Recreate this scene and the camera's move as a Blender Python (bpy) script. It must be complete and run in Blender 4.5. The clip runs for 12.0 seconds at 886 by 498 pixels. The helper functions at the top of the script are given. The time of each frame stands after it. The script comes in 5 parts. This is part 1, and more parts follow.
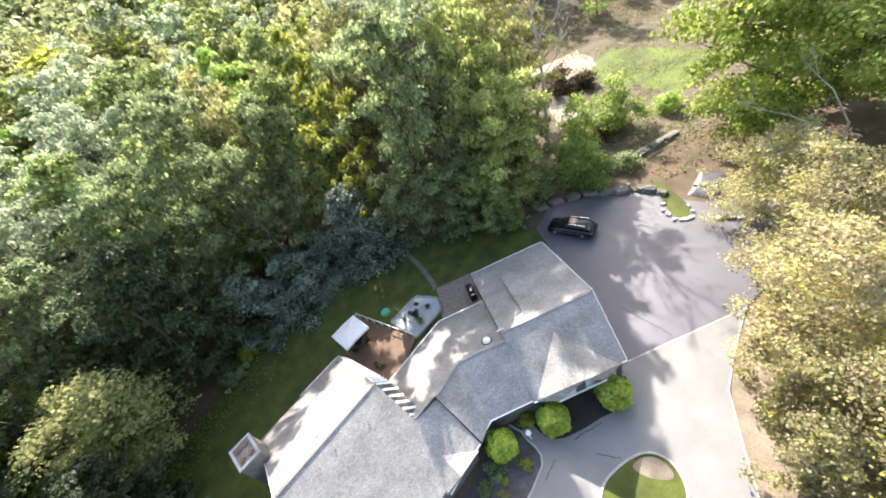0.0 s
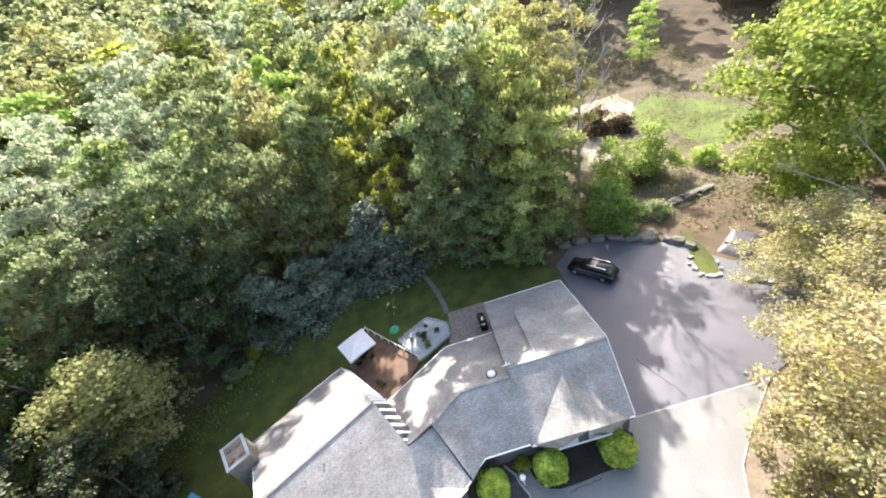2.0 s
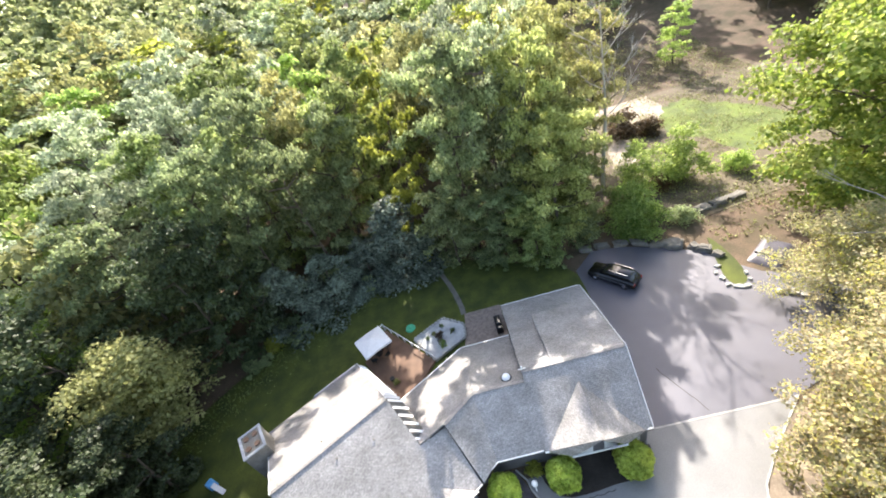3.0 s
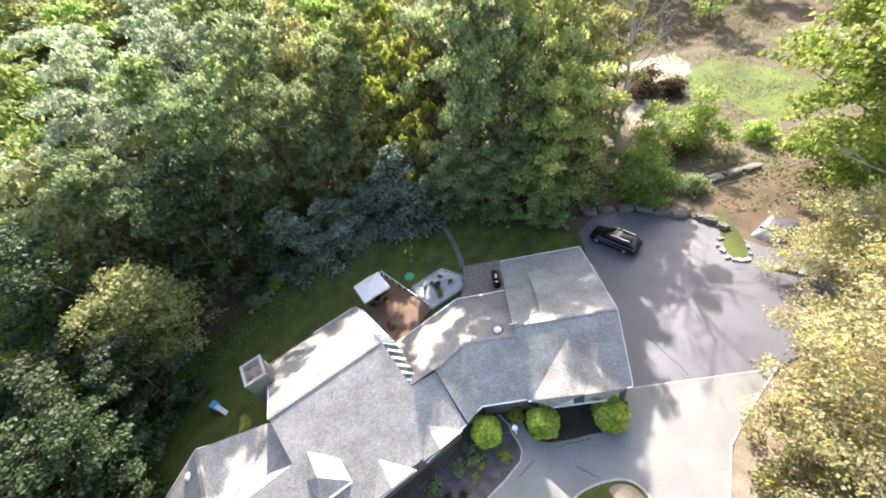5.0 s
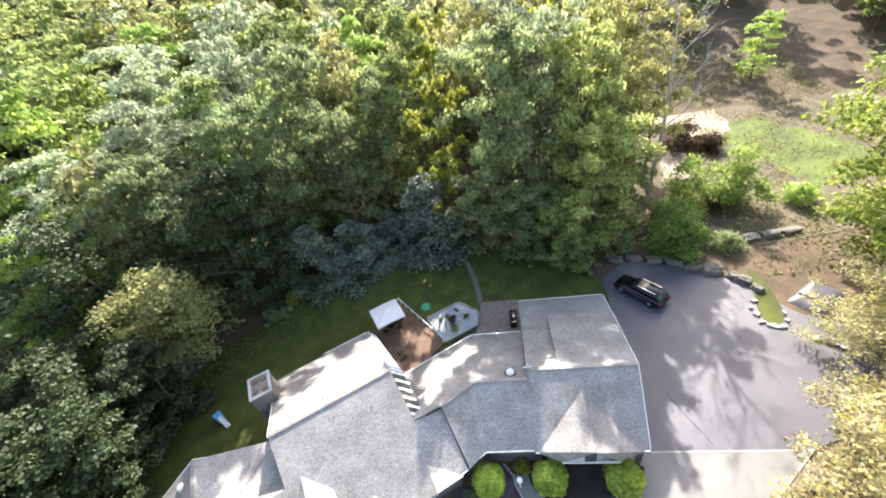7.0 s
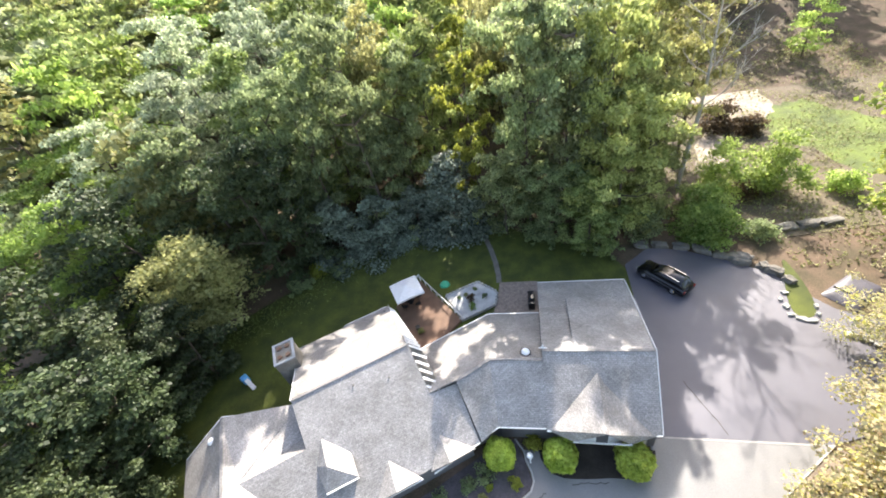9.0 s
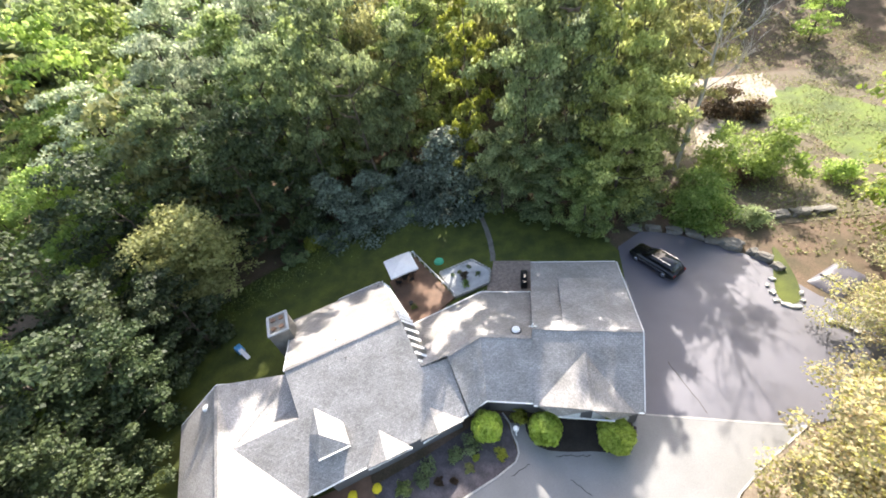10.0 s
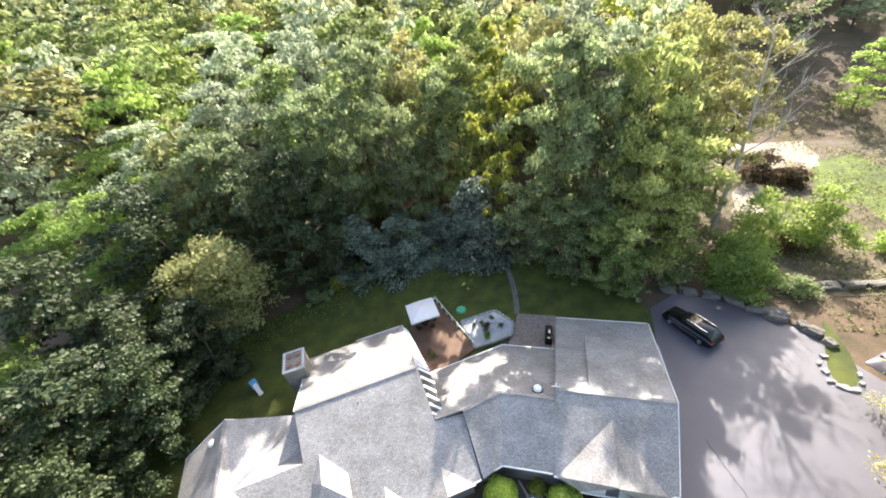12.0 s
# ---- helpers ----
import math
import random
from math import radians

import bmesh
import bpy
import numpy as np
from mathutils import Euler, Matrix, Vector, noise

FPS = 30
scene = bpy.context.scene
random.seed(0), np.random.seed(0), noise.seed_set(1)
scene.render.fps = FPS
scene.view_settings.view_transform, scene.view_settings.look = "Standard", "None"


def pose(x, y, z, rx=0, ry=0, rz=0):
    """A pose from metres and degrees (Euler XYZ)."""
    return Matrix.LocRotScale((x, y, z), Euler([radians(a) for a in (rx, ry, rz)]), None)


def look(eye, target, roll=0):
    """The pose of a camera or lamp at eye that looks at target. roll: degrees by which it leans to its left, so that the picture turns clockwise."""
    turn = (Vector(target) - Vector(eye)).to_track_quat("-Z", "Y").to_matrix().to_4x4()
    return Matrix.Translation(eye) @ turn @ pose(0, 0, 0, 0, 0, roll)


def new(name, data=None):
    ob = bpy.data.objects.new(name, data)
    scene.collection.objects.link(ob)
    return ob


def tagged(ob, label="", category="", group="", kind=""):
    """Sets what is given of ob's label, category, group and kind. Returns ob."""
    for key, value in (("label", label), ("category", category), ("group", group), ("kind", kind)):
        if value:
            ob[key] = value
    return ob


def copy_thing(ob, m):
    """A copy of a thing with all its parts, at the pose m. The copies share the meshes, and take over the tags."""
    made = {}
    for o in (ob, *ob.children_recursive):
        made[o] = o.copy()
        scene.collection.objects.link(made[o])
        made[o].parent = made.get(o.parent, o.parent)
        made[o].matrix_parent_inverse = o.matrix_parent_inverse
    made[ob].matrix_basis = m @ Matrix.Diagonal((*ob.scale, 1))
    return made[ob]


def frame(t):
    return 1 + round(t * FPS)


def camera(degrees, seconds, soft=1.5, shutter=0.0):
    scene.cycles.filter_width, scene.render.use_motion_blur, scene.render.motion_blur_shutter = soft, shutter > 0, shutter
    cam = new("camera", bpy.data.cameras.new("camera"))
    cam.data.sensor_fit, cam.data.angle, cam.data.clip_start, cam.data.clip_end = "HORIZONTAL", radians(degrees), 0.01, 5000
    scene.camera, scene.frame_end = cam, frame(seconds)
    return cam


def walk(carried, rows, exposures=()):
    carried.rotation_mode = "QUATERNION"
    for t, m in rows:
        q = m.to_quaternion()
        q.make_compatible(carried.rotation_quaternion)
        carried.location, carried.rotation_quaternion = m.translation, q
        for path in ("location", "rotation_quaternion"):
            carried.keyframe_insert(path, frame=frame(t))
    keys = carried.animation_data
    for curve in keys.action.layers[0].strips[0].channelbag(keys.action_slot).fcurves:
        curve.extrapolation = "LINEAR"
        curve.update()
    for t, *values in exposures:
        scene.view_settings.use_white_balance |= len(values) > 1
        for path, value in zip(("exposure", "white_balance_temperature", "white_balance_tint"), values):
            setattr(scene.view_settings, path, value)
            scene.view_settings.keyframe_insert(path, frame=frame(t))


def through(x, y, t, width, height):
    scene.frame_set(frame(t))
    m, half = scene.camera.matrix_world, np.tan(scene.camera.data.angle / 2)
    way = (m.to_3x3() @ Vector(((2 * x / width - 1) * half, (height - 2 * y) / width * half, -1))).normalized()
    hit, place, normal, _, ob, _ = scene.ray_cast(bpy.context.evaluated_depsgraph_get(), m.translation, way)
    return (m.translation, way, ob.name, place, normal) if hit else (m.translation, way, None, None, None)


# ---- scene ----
cam = camera(97.9, 12.0, soft=1.85)
PATH = [
    (0, (-1.540, -19.021, 33.029), (-1.769, 3.796, 13.553), -25.17),
    (0.25, (-1.468, -18.991, 33.055), (-1.774, 3.769, 13.512), -24.34),
    (0.5, (-1.409, -18.971, 33.078), (-1.774, 3.793, 13.542), -23.46),
    (0.75, (-1.370, -18.969, 33.092), (-1.770, 3.911, 13.693), -22.53),
    (1, (-1.348, -18.969, 33.098), (-1.781, 4.114, 13.941), -21.58),
    (1.25, (-1.334, -18.954, 33.099), (-1.828, 4.379, 14.249), -20.70),
    (1.5, (-1.313, -18.929, 33.097), (-1.922, 4.683, 14.600), -19.97),
    (1.75, (-1.275, -18.899, 33.097), (-2.074, 4.995, 14.973), -19.45),
    (2, (-1.235, -18.872, 33.097), (-2.290, 5.266, 15.314), -19.12),
    (2.25, (-1.210, -18.854, 33.095), (-2.570, 5.457, 15.569), -18.94),
    (2.5, (-1.189, -18.843, 33.091), (-2.900, 5.560, 15.726), -18.91),
    (2.75, (-1.159, -18.836, 33.089), (-3.262, 5.575, 15.778), -19.07),
    (3, (-1.128, -18.831, 33.092), (-3.626, 5.488, 15.704), -19.31),
    (3.25, (-1.102, -18.828, 33.105), (-3.958, 5.289, 15.492), -19.52),
    (3.5, (-1.079, -18.826, 33.123), (-4.227, 5.006, 15.174), -19.63),
    (3.75, (-1.055, -18.824, 33.139), (-4.416, 4.674, 14.794), -19.57),
    (4, (-1.029, -18.823, 33.152), (-4.530, 4.318, 14.383), -19.35),
    (4.25, (-1.004, -18.822, 33.162), (-4.587, 3.959, 13.973), -19.00),
    (4.5, (-0.978, -18.820, 33.169), (-4.602, 3.621, 13.592), -18.53),
    (4.75, (-0.954, -18.817, 33.172), (-4.591, 3.330, 13.266), -17.95),
    (5, (-0.932, -18.812, 33.172), (-4.570, 3.112, 13.021), -17.29),
    (5.25, (-0.912, -18.805, 33.168), (-4.555, 2.993, 12.881), -16.57),
    (5.5, (-0.895, -18.795, 33.161), (-4.559, 2.999, 12.873), -15.81),
    (5.75, (-0.882, -18.782, 33.150), (-4.598, 3.145, 13.016), -15.03),
    (6, (-0.871, -18.770, 33.137), (-4.691, 3.408, 13.298), -14.34),
    (6.25, (-0.860, -18.758, 33.121), (-4.856, 3.753, 13.697), -13.81),
    (6.5, (-0.844, -18.740, 33.100), (-5.097, 4.144, 14.172), -13.46),
    (6.75, (-0.820, -18.709, 33.070), (-5.407, 4.538, 14.670), -13.27),
    (7, (-0.795, -18.681, 33.042), (-5.752, 4.855, 15.112), -13.23),
    (7.25, (-0.773, -18.670, 33.028), (-6.094, 5.031, 15.423), -13.28),
    (7.5, (-0.754, -18.676, 33.026), (-6.417, 5.074, 15.594), -13.41),
    (7.75, (-0.739, -18.696, 33.033), (-6.711, 5.001, 15.632), -13.58),
    (8, (-0.726, -18.724, 33.046), (-6.964, 4.832, 15.547), -13.77),
    (8.25, (-0.716, -18.758, 33.060), (-7.167, 4.581, 15.349), -13.95),
    (8.5, (-0.706, -18.793, 33.072), (-7.313, 4.265, 15.052), -14.09),
    (8.75, (-0.697, -18.824, 33.078), (-7.392, 3.896, 14.667), -14.16),
    (9, (-0.689, -18.848, 33.076), (-7.400, 3.489, 14.207), -14.13),
    (9.25, (-0.679, -18.862, 33.066), (-7.336, 3.066, 13.705), -13.98),
    (9.5, (-0.661, -18.868, 33.074), (-7.224, 2.686, 13.266), -13.65),
    (9.75, (-0.636, -18.866, 33.116), (-7.103, 2.418, 12.988), -13.15),
    (10, (-0.625, -18.849, 33.160), (-7.040, 2.310, 12.883), -12.56),
    (10.25, (-0.648, -18.808, 33.172), (-7.088, 2.389, 12.943), -12.02),
    (10.5, (-0.676, -18.764, 33.159), (-7.234, 2.625, 13.172), -11.55),
    (10.75, (-0.683, -18.736, 33.137), (-7.454, 2.968, 13.564), -11.14),
    (11, (-0.675, -18.717, 33.102), (-7.733, 3.370, 14.066), -10.82),
    (11.25, (-0.666, -18.697, 33.052), (-8.054, 3.780, 14.608), -10.59),
    (11.5, (-0.650, -18.680, 32.994), (-8.377, 4.124, 15.098), -10.47),
    (11.75, (-0.622, -18.671, 32.935), (-8.666, 4.352, 15.464), -10.44),
    (12, (-0.585, -18.667, 32.876), (-8.933, 4.509, 15.754), -10.47),
]
walk(cam, [(t, look(eye, target, roll)) for t, eye, target, roll in PATH], [(0, 1.95, 7150, 12), (12, 1.93, 7150, 12)])

# ---- light ----
SUN_WAY = Vector((-0.15, -1.37, -1.0)).normalized()
world = bpy.data.worlds.new("sky")
scene.world = world
world.use_nodes = True
sky = world.node_tree.nodes.new("ShaderNodeTexSky")
sky.sky_type, sky.sun_disc = "NISHITA", False
sky.dust_density, sky.ozone_density = 2.0, 0.4
sky.sun_elevation = math.asin(-SUN_WAY.z)
sky.sun_rotation = math.atan2(-SUN_WAY.x, -SUN_WAY.y)
background = world.node_tree.nodes["Background"]
background.inputs["Strength"].default_value = 0.15
world.node_tree.links.new(sky.outputs["Color"], background.inputs["Color"])
sun = new("sun", bpy.data.lights.new("sun", "SUN"))
sun.data.energy, sun.data.angle, sun.data.color = 4.0, radians(0.6), (1.0, 0.98, 0.95)
sun.matrix_world = look((0, 0, 80), Vector((0, 0, 80)) + SUN_WAY)

# ---- materials ----
def material(name, colour, rough=0.7, metal=0.0, vary=0.25, scale=3.0, fine=40.0, bump=0.3, second=None, coat=0.0, gloss=0.5):
    """A surface with coarse stains and fine grain; second: the colour of the stains."""
    m = bpy.data.materials.new(name)
    m.use_nodes = True
    n, l = m.node_tree.nodes, m.node_tree.links
    b = n["Principled BSDF"]
    b.inputs["Roughness"].default_value, b.inputs["Metallic"].default_value = rough, metal
    b.inputs["Coat Weight"].default_value = coat
    b.inputs["Specular IOR Level"].default_value = gloss
    co = n.new("ShaderNodeTexCoord")
    big, small = n.new("ShaderNodeTexNoise"), n.new("ShaderNodeTexNoise")
    big.inputs["Scale"].default_value, small.inputs["Scale"].default_value = scale, fine
    big.inputs["Detail"].default_value = 6
    small.inputs["Detail"].default_value = 4
    for t in (big, small):
        l.new(co.outputs["Object"], t.inputs["Vector"])
    ramp = n.new("ShaderNodeValToRGB")
    ramp.color_ramp.elements[0].position, ramp.color_ramp.elements[1].position = 0.35, 0.65
    dark = second or tuple(c * (1 - vary) for c in colour)
    ramp.color_ramp.elements[0].color, ramp.color_ramp.elements[1].color = (*dark, 1), (*colour, 1)
    l.new(big.outputs["Fac"], ramp.inputs["Fac"])
    mix = n.new("ShaderNodeMix")
    mix.data_type, mix.blend_type = "RGBA", "OVERLAY"
    mix.inputs["Factor"].default_value = min(1.0, vary * 2)
    l.new(ramp.outputs["Color"], mix.inputs["A"])
    l.new(small.outputs["Color"], mix.inputs["B"])
    bw = n.new("ShaderNodeRGBToBW")
    l.new(small.outputs["Color"], bw.inputs["Color"])
    l.new(bw.outputs["Val"], mix.inputs["B"])
    l.new(mix.outputs["Result"], b.inputs["Base Color"])
    if bump:
        bu = n.new("ShaderNodeBump")
        bu.inputs["Strength"].default_value, bu.inputs["Distance"].default_value = bump, 0.02
        l.new(small.outputs["Fac"], bu.inputs["Height"])
        l.new(bu.outputs["Normal"], b.inputs["Normal"])
    return m


def leaf_material(name, low, high, through=0.6, rough=0.6, patches=0.45, between=()):
    """Foliage whose leaves differ one by one, and that lets some light through; between: further colours from low to high."""
    m = bpy.data.materials.new(name)
    m.use_nodes = True
    n, l = m.node_tree.nodes, m.node_tree.links
    b, out = n["Principled BSDF"], n["Material Output"]
    b.inputs["Roughness"].default_value = rough
    geo, info = n.new("ShaderNodeNewGeometry"), n.new("ShaderNodeObjectInfo")
    co, patch = n.new("ShaderNodeTexCoord"), n.new("ShaderNodeTexNoise")
    patch.inputs["Scale"].default_value = patches
    l.new(co.outputs["Object"], patch.inputs["Vector"])
    add = n.new("ShaderNodeMath")
    add.operation = "MULTIPLY_ADD"
    add.inputs[1].default_value = 0.45
    l.new(geo.outputs["Random Per Island"], add.inputs[0])
    l.new(patch.outputs["Fac"], add.inputs[2])
    ramp = n.new("ShaderNodeValToRGB")
    stops = ramp.color_ramp.elements
    stops[0].position, stops[1].position = 0.4, 1.0
    stops[0].color, stops[1].color = (*low, 1), (*high, 1)
    for i, colour in enumerate(between):
        stops.new(0.4 + 0.6 * (i + 1) / (len(between) + 1)).color = (*colour, 1)
    l.new(add.outputs["Value"], ramp.inputs["Fac"])
    hue = n.new("ShaderNodeHueSaturation")
    val, tint = n.new("ShaderNodeMapRange"), n.new("ShaderNodeMapRange")
    val.inputs["To Min"].default_value, val.inputs["To Max"].default_value = 0.72, 1.28
    tint.inputs["To Min"].default_value, tint.inputs["To Max"].default_value = 0.49, 0.51
    other = n.new("ShaderNodeMath")
    other.operation = "FRACT"
    seven = n.new("ShaderNodeMath")
    seven.operation = "MULTIPLY"
    seven.inputs[1].default_value = 7.3
    l.new(info.outputs["Random"], seven.inputs[0])
    l.new(seven.outputs["Value"], other.inputs[0])
    l.new(other.outputs["Value"], tint.inputs["Value"])
    l.new(tint.outputs["Result"], hue.inputs["Hue"])
    l.new(info.outputs["Random"], val.inputs["Value"])
    l.new(val.outputs["Result"], hue.inputs["Value"])
    l.new(ramp.outputs["Color"], hue.inputs["Color"])
    l.new(hue.outputs["Color"], b.inputs["Base Color"])
    tr, mx = n.new("ShaderNodeBsdfTranslucent"), n.new("ShaderNodeMixShader")
    l.new(hue.outputs["Color"], tr.inputs["Color"])
    mx.inputs["Fac"].default_value = through
    l.new(b.outputs["BSDF"], mx.inputs[1])
    l.new(tr.outputs["BSDF"], mx.inputs[2])
    l.new(mx.outputs["Shader"], out.inputs["Surface"])
    return m


def shingle_material(name, colour):
    """Asphalt shingles in courses along the eaves, by the slope's own UV in metres."""
    m = bpy.data.materials.new(name)
    m.use_nodes = True
    n, l = m.node_tree.nodes, m.node_tree.links
    b = n["Principled BSDF"]
    b.inputs["Roughness"].default_value = 0.5
    b.inputs["Specular IOR Level"].default_value = 0.6
    uv, br = n.new("ShaderNodeUVMap"), n.new("ShaderNodeTexBrick")
    l.new(uv.outputs["UV"], br.inputs["Vector"])
    br.inputs["Color1"].default_value = (*[c * 1.1 for c in colour], 1)
    br.inputs["Color2"].default_value = (*[c * 0.84 for c in colour], 1)
    br.inputs["Mortar"].default_value = (*[c * 0.62 for c in colour], 1)
    br.inputs["Scale"].default_value = 1.0
    br.inputs["Brick Width"].default_value, br.inputs["Row Height"].default_value = 0.28, 0.14
    br.inputs["Mortar Size"].default_value = 0.012
    co, stain, grain = n.new("ShaderNodeTexCoord"), n.new("ShaderNodeTexNoise"), n.new("ShaderNodeTexNoise")
    stain.inputs["Scale"].default_value, stain.inputs["Detail"].default_value = 0.5, 7
    grain.inputs["Scale"].default_value = 14
    for t in (stain, grain):
        l.new(co.outputs["Object"], t.inputs["Vector"])
    ramp = n.new("ShaderNodeValToRGB")
    ramp.color_ramp.elements[0].position, ramp.color_ramp.elements[1].position = 0.3, 0.75
    ramp.color_ramp.elements[0].color, ramp.color_ramp.elements[1].color = (0.68, 0.68, 0.66, 1), (1.2, 1.2, 1.22, 1)
    l.new(stain.outputs["Fac"], ramp.inputs["Fac"])
    mul = n.new("ShaderNodeMix")
    mul.data_type, mul.blend_type = "RGBA", "MULTIPLY"
    mul.inputs["Factor"].default_value = 1.0
    l.new(br.outputs["Color"], mul.inputs["A"])
    l.new(ramp.outputs["Color"], mul.inputs["B"])
    fleck, dots = n.new("ShaderNodeTexNoise"), n.new("ShaderNodeValToRGB")
    fleck.inputs["Scale"].default_value, fleck.inputs["Detail"].default_value = 8.0, 8
    l.new(co.outputs["Object"], fleck.inputs["Vector"])
    dots.color_ramp.elements[0].position, dots.color_ramp.elements[1].position = 0.34, 0.7
    dots.color_ramp.elements[0].color, dots.color_ramp.elements[1].color = (0.76, 0.76, 0.76, 1), (1.3, 1.3, 1.27, 1)
    l.new(fleck.outputs["Fac"], dots.inputs["Fac"])
    mul2 = n.new("ShaderNodeMix")
    mul2.data_type, mul2.blend_type = "RGBA", "MULTIPLY"
    mul2.inputs["Factor"].default_value = 1.0
    l.new(mul.outputs["Result"], mul2.inputs["A"])
    l.new(dots.outputs["Color"], mul2.inputs["B"])
    l.new(mul2.outputs["Result"], b.inputs["Base Color"])
    bu = n.new("ShaderNodeBump")
    bu.inputs["Strength"].default_value, bu.inputs["Distance"].default_value = 0.6, 0.03
    l.new(br.outputs["Fac"], bu.inputs["Height"])
    bu.invert = True
    bu2 = n.new("ShaderNodeBump")
    bu2.inputs["Strength"].default_value, bu2.inputs["Distance"].default_value = 0.35, 0.03
    l.new(grain.outputs["Fac"], bu2.inputs["Height"])
    l.new(bu.outputs["Normal"], bu2.inputs["Normal"])
    l.new(bu2.outputs["Normal"], b.inputs["Normal"])
    return m


SHINGLE = shingle_material("grey_shingle", (0.325, 0.308, 0.295))
SIDING = material("grey_siding", (0.14, 0.138, 0.14), 0.6, vary=0.1, fine=25)
TRIM = material("white_trim", (0.8, 0.8, 0.78), 0.45, vary=0.06, bump=0.05)
ASPHALT = material("asphalt", (0.1, 0.097, 0.12), 0.5, vary=0.2, scale=0.25, fine=22, bump=0.25, gloss=0.8)
CONCRETE = material("pale_paving", (0.22, 0.217, 0.212), 0.55, vary=0.18, scale=0.3, fine=14)
EDGE = material("pale_edging", (0.42, 0.41, 0.38), 0.8, vary=0.2, fine=18)
DECK = material("brown_deck", (0.21, 0.12, 0.075), 0.75, vary=0.3, scale=1.2, fine=30)
STONE = material("field_stone", (0.19, 0.175, 0.15), 0.85, vary=0.35, scale=1.5, fine=12, bump=0.6)
FLAG = material("flagstone", (0.42, 0.43, 0.43), 0.8, vary=0.3, scale=1.2, fine=15, bump=0.4)
MULCH = material("leaf_litter", (0.135, 0.09, 0.06), 0.95, vary=0.5, scale=0.35, fine=7, bump=0.8, second=(0.07, 0.055, 0.03))
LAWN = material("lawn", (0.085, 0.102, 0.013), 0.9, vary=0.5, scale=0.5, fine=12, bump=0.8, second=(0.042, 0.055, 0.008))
# lighter copy of the lawn: its sunlight is put into the green
LAWN_SUN = material("sunlit_lawn_copy", (0.125, 0.17, 0.026), 0.9, vary=0.45, scale=0.3, fine=9, bump=0.8, second=(0.06, 0.085, 0.018))
DRY = material("dry_ground", (0.27, 0.215, 0.16), 0.95, vary=0.35, scale=0.6, fine=9, bump=0.6)
EARTH = material("brown_earth", (0.14, 0.107, 0.077), 0.95, vary=0.4, scale=0.35, fine=7, bump=0.7, second=(0.095, 0.082, 0.045))
PALE_EARTH = material("pale_earth", (0.4, 0.335, 0.275), 0.95, vary=0.35, scale=0.6, fine=9, bump=0.6)
BARK = material("bark", (0.12, 0.095, 0.07), 0.9, vary=0.4, scale=2, fine=14, bump=0.8)
PALE_BARK = material("pale_bark", (0.5, 0.46, 0.4), 0.85, vary=0.25, scale=2, fine=12, bump=0.5)
DEAD_BARK = material("weathered_bark", (0.32, 0.29, 0.25), 0.9, vary=0.25, scale=2, fine=12, bump=0.5)
BLACK = material("black_cover", (0.012, 0.012, 0.014), 0.5, vary=0.2)
PAINT = material("black_car_paint", (0.006, 0.006, 0.008), 0.22, vary=0.1, bump=0, coat=0.25)
TYRE = material("tyre_rubber", (0.015, 0.015, 0.015), 0.85, vary=0.2)
CHROME = material("chrome", (0.75, 0.75, 0.76), 0.15, metal=1.0, vary=0.05, bump=0)
CANVAS = material("white_canvas", (0.78, 0.77, 0.76), 0.8, vary=0.08, fine=60, bump=0.1)
GREEN_PLASTIC = material("green_plastic", (0.05, 0.45, 0.25), 0.4, vary=0.1)
BLUE_PLASTIC = material("blue_plastic", (0.12, 0.42, 0.75), 0.4, vary=0.1)
YELLOW = material("yellow_bloom", (0.85, 0.68, 0.03), 0.6, vary=0.2)
LIGHT_RED = material("red_lens", (0.35, 0.01, 0.01), 0.2, vary=0.05, bump=0)
GLASS = material("dark_glass", (0.02, 0.022, 0.026), 0.06, vary=0.05, bump=0, coat=0.5)

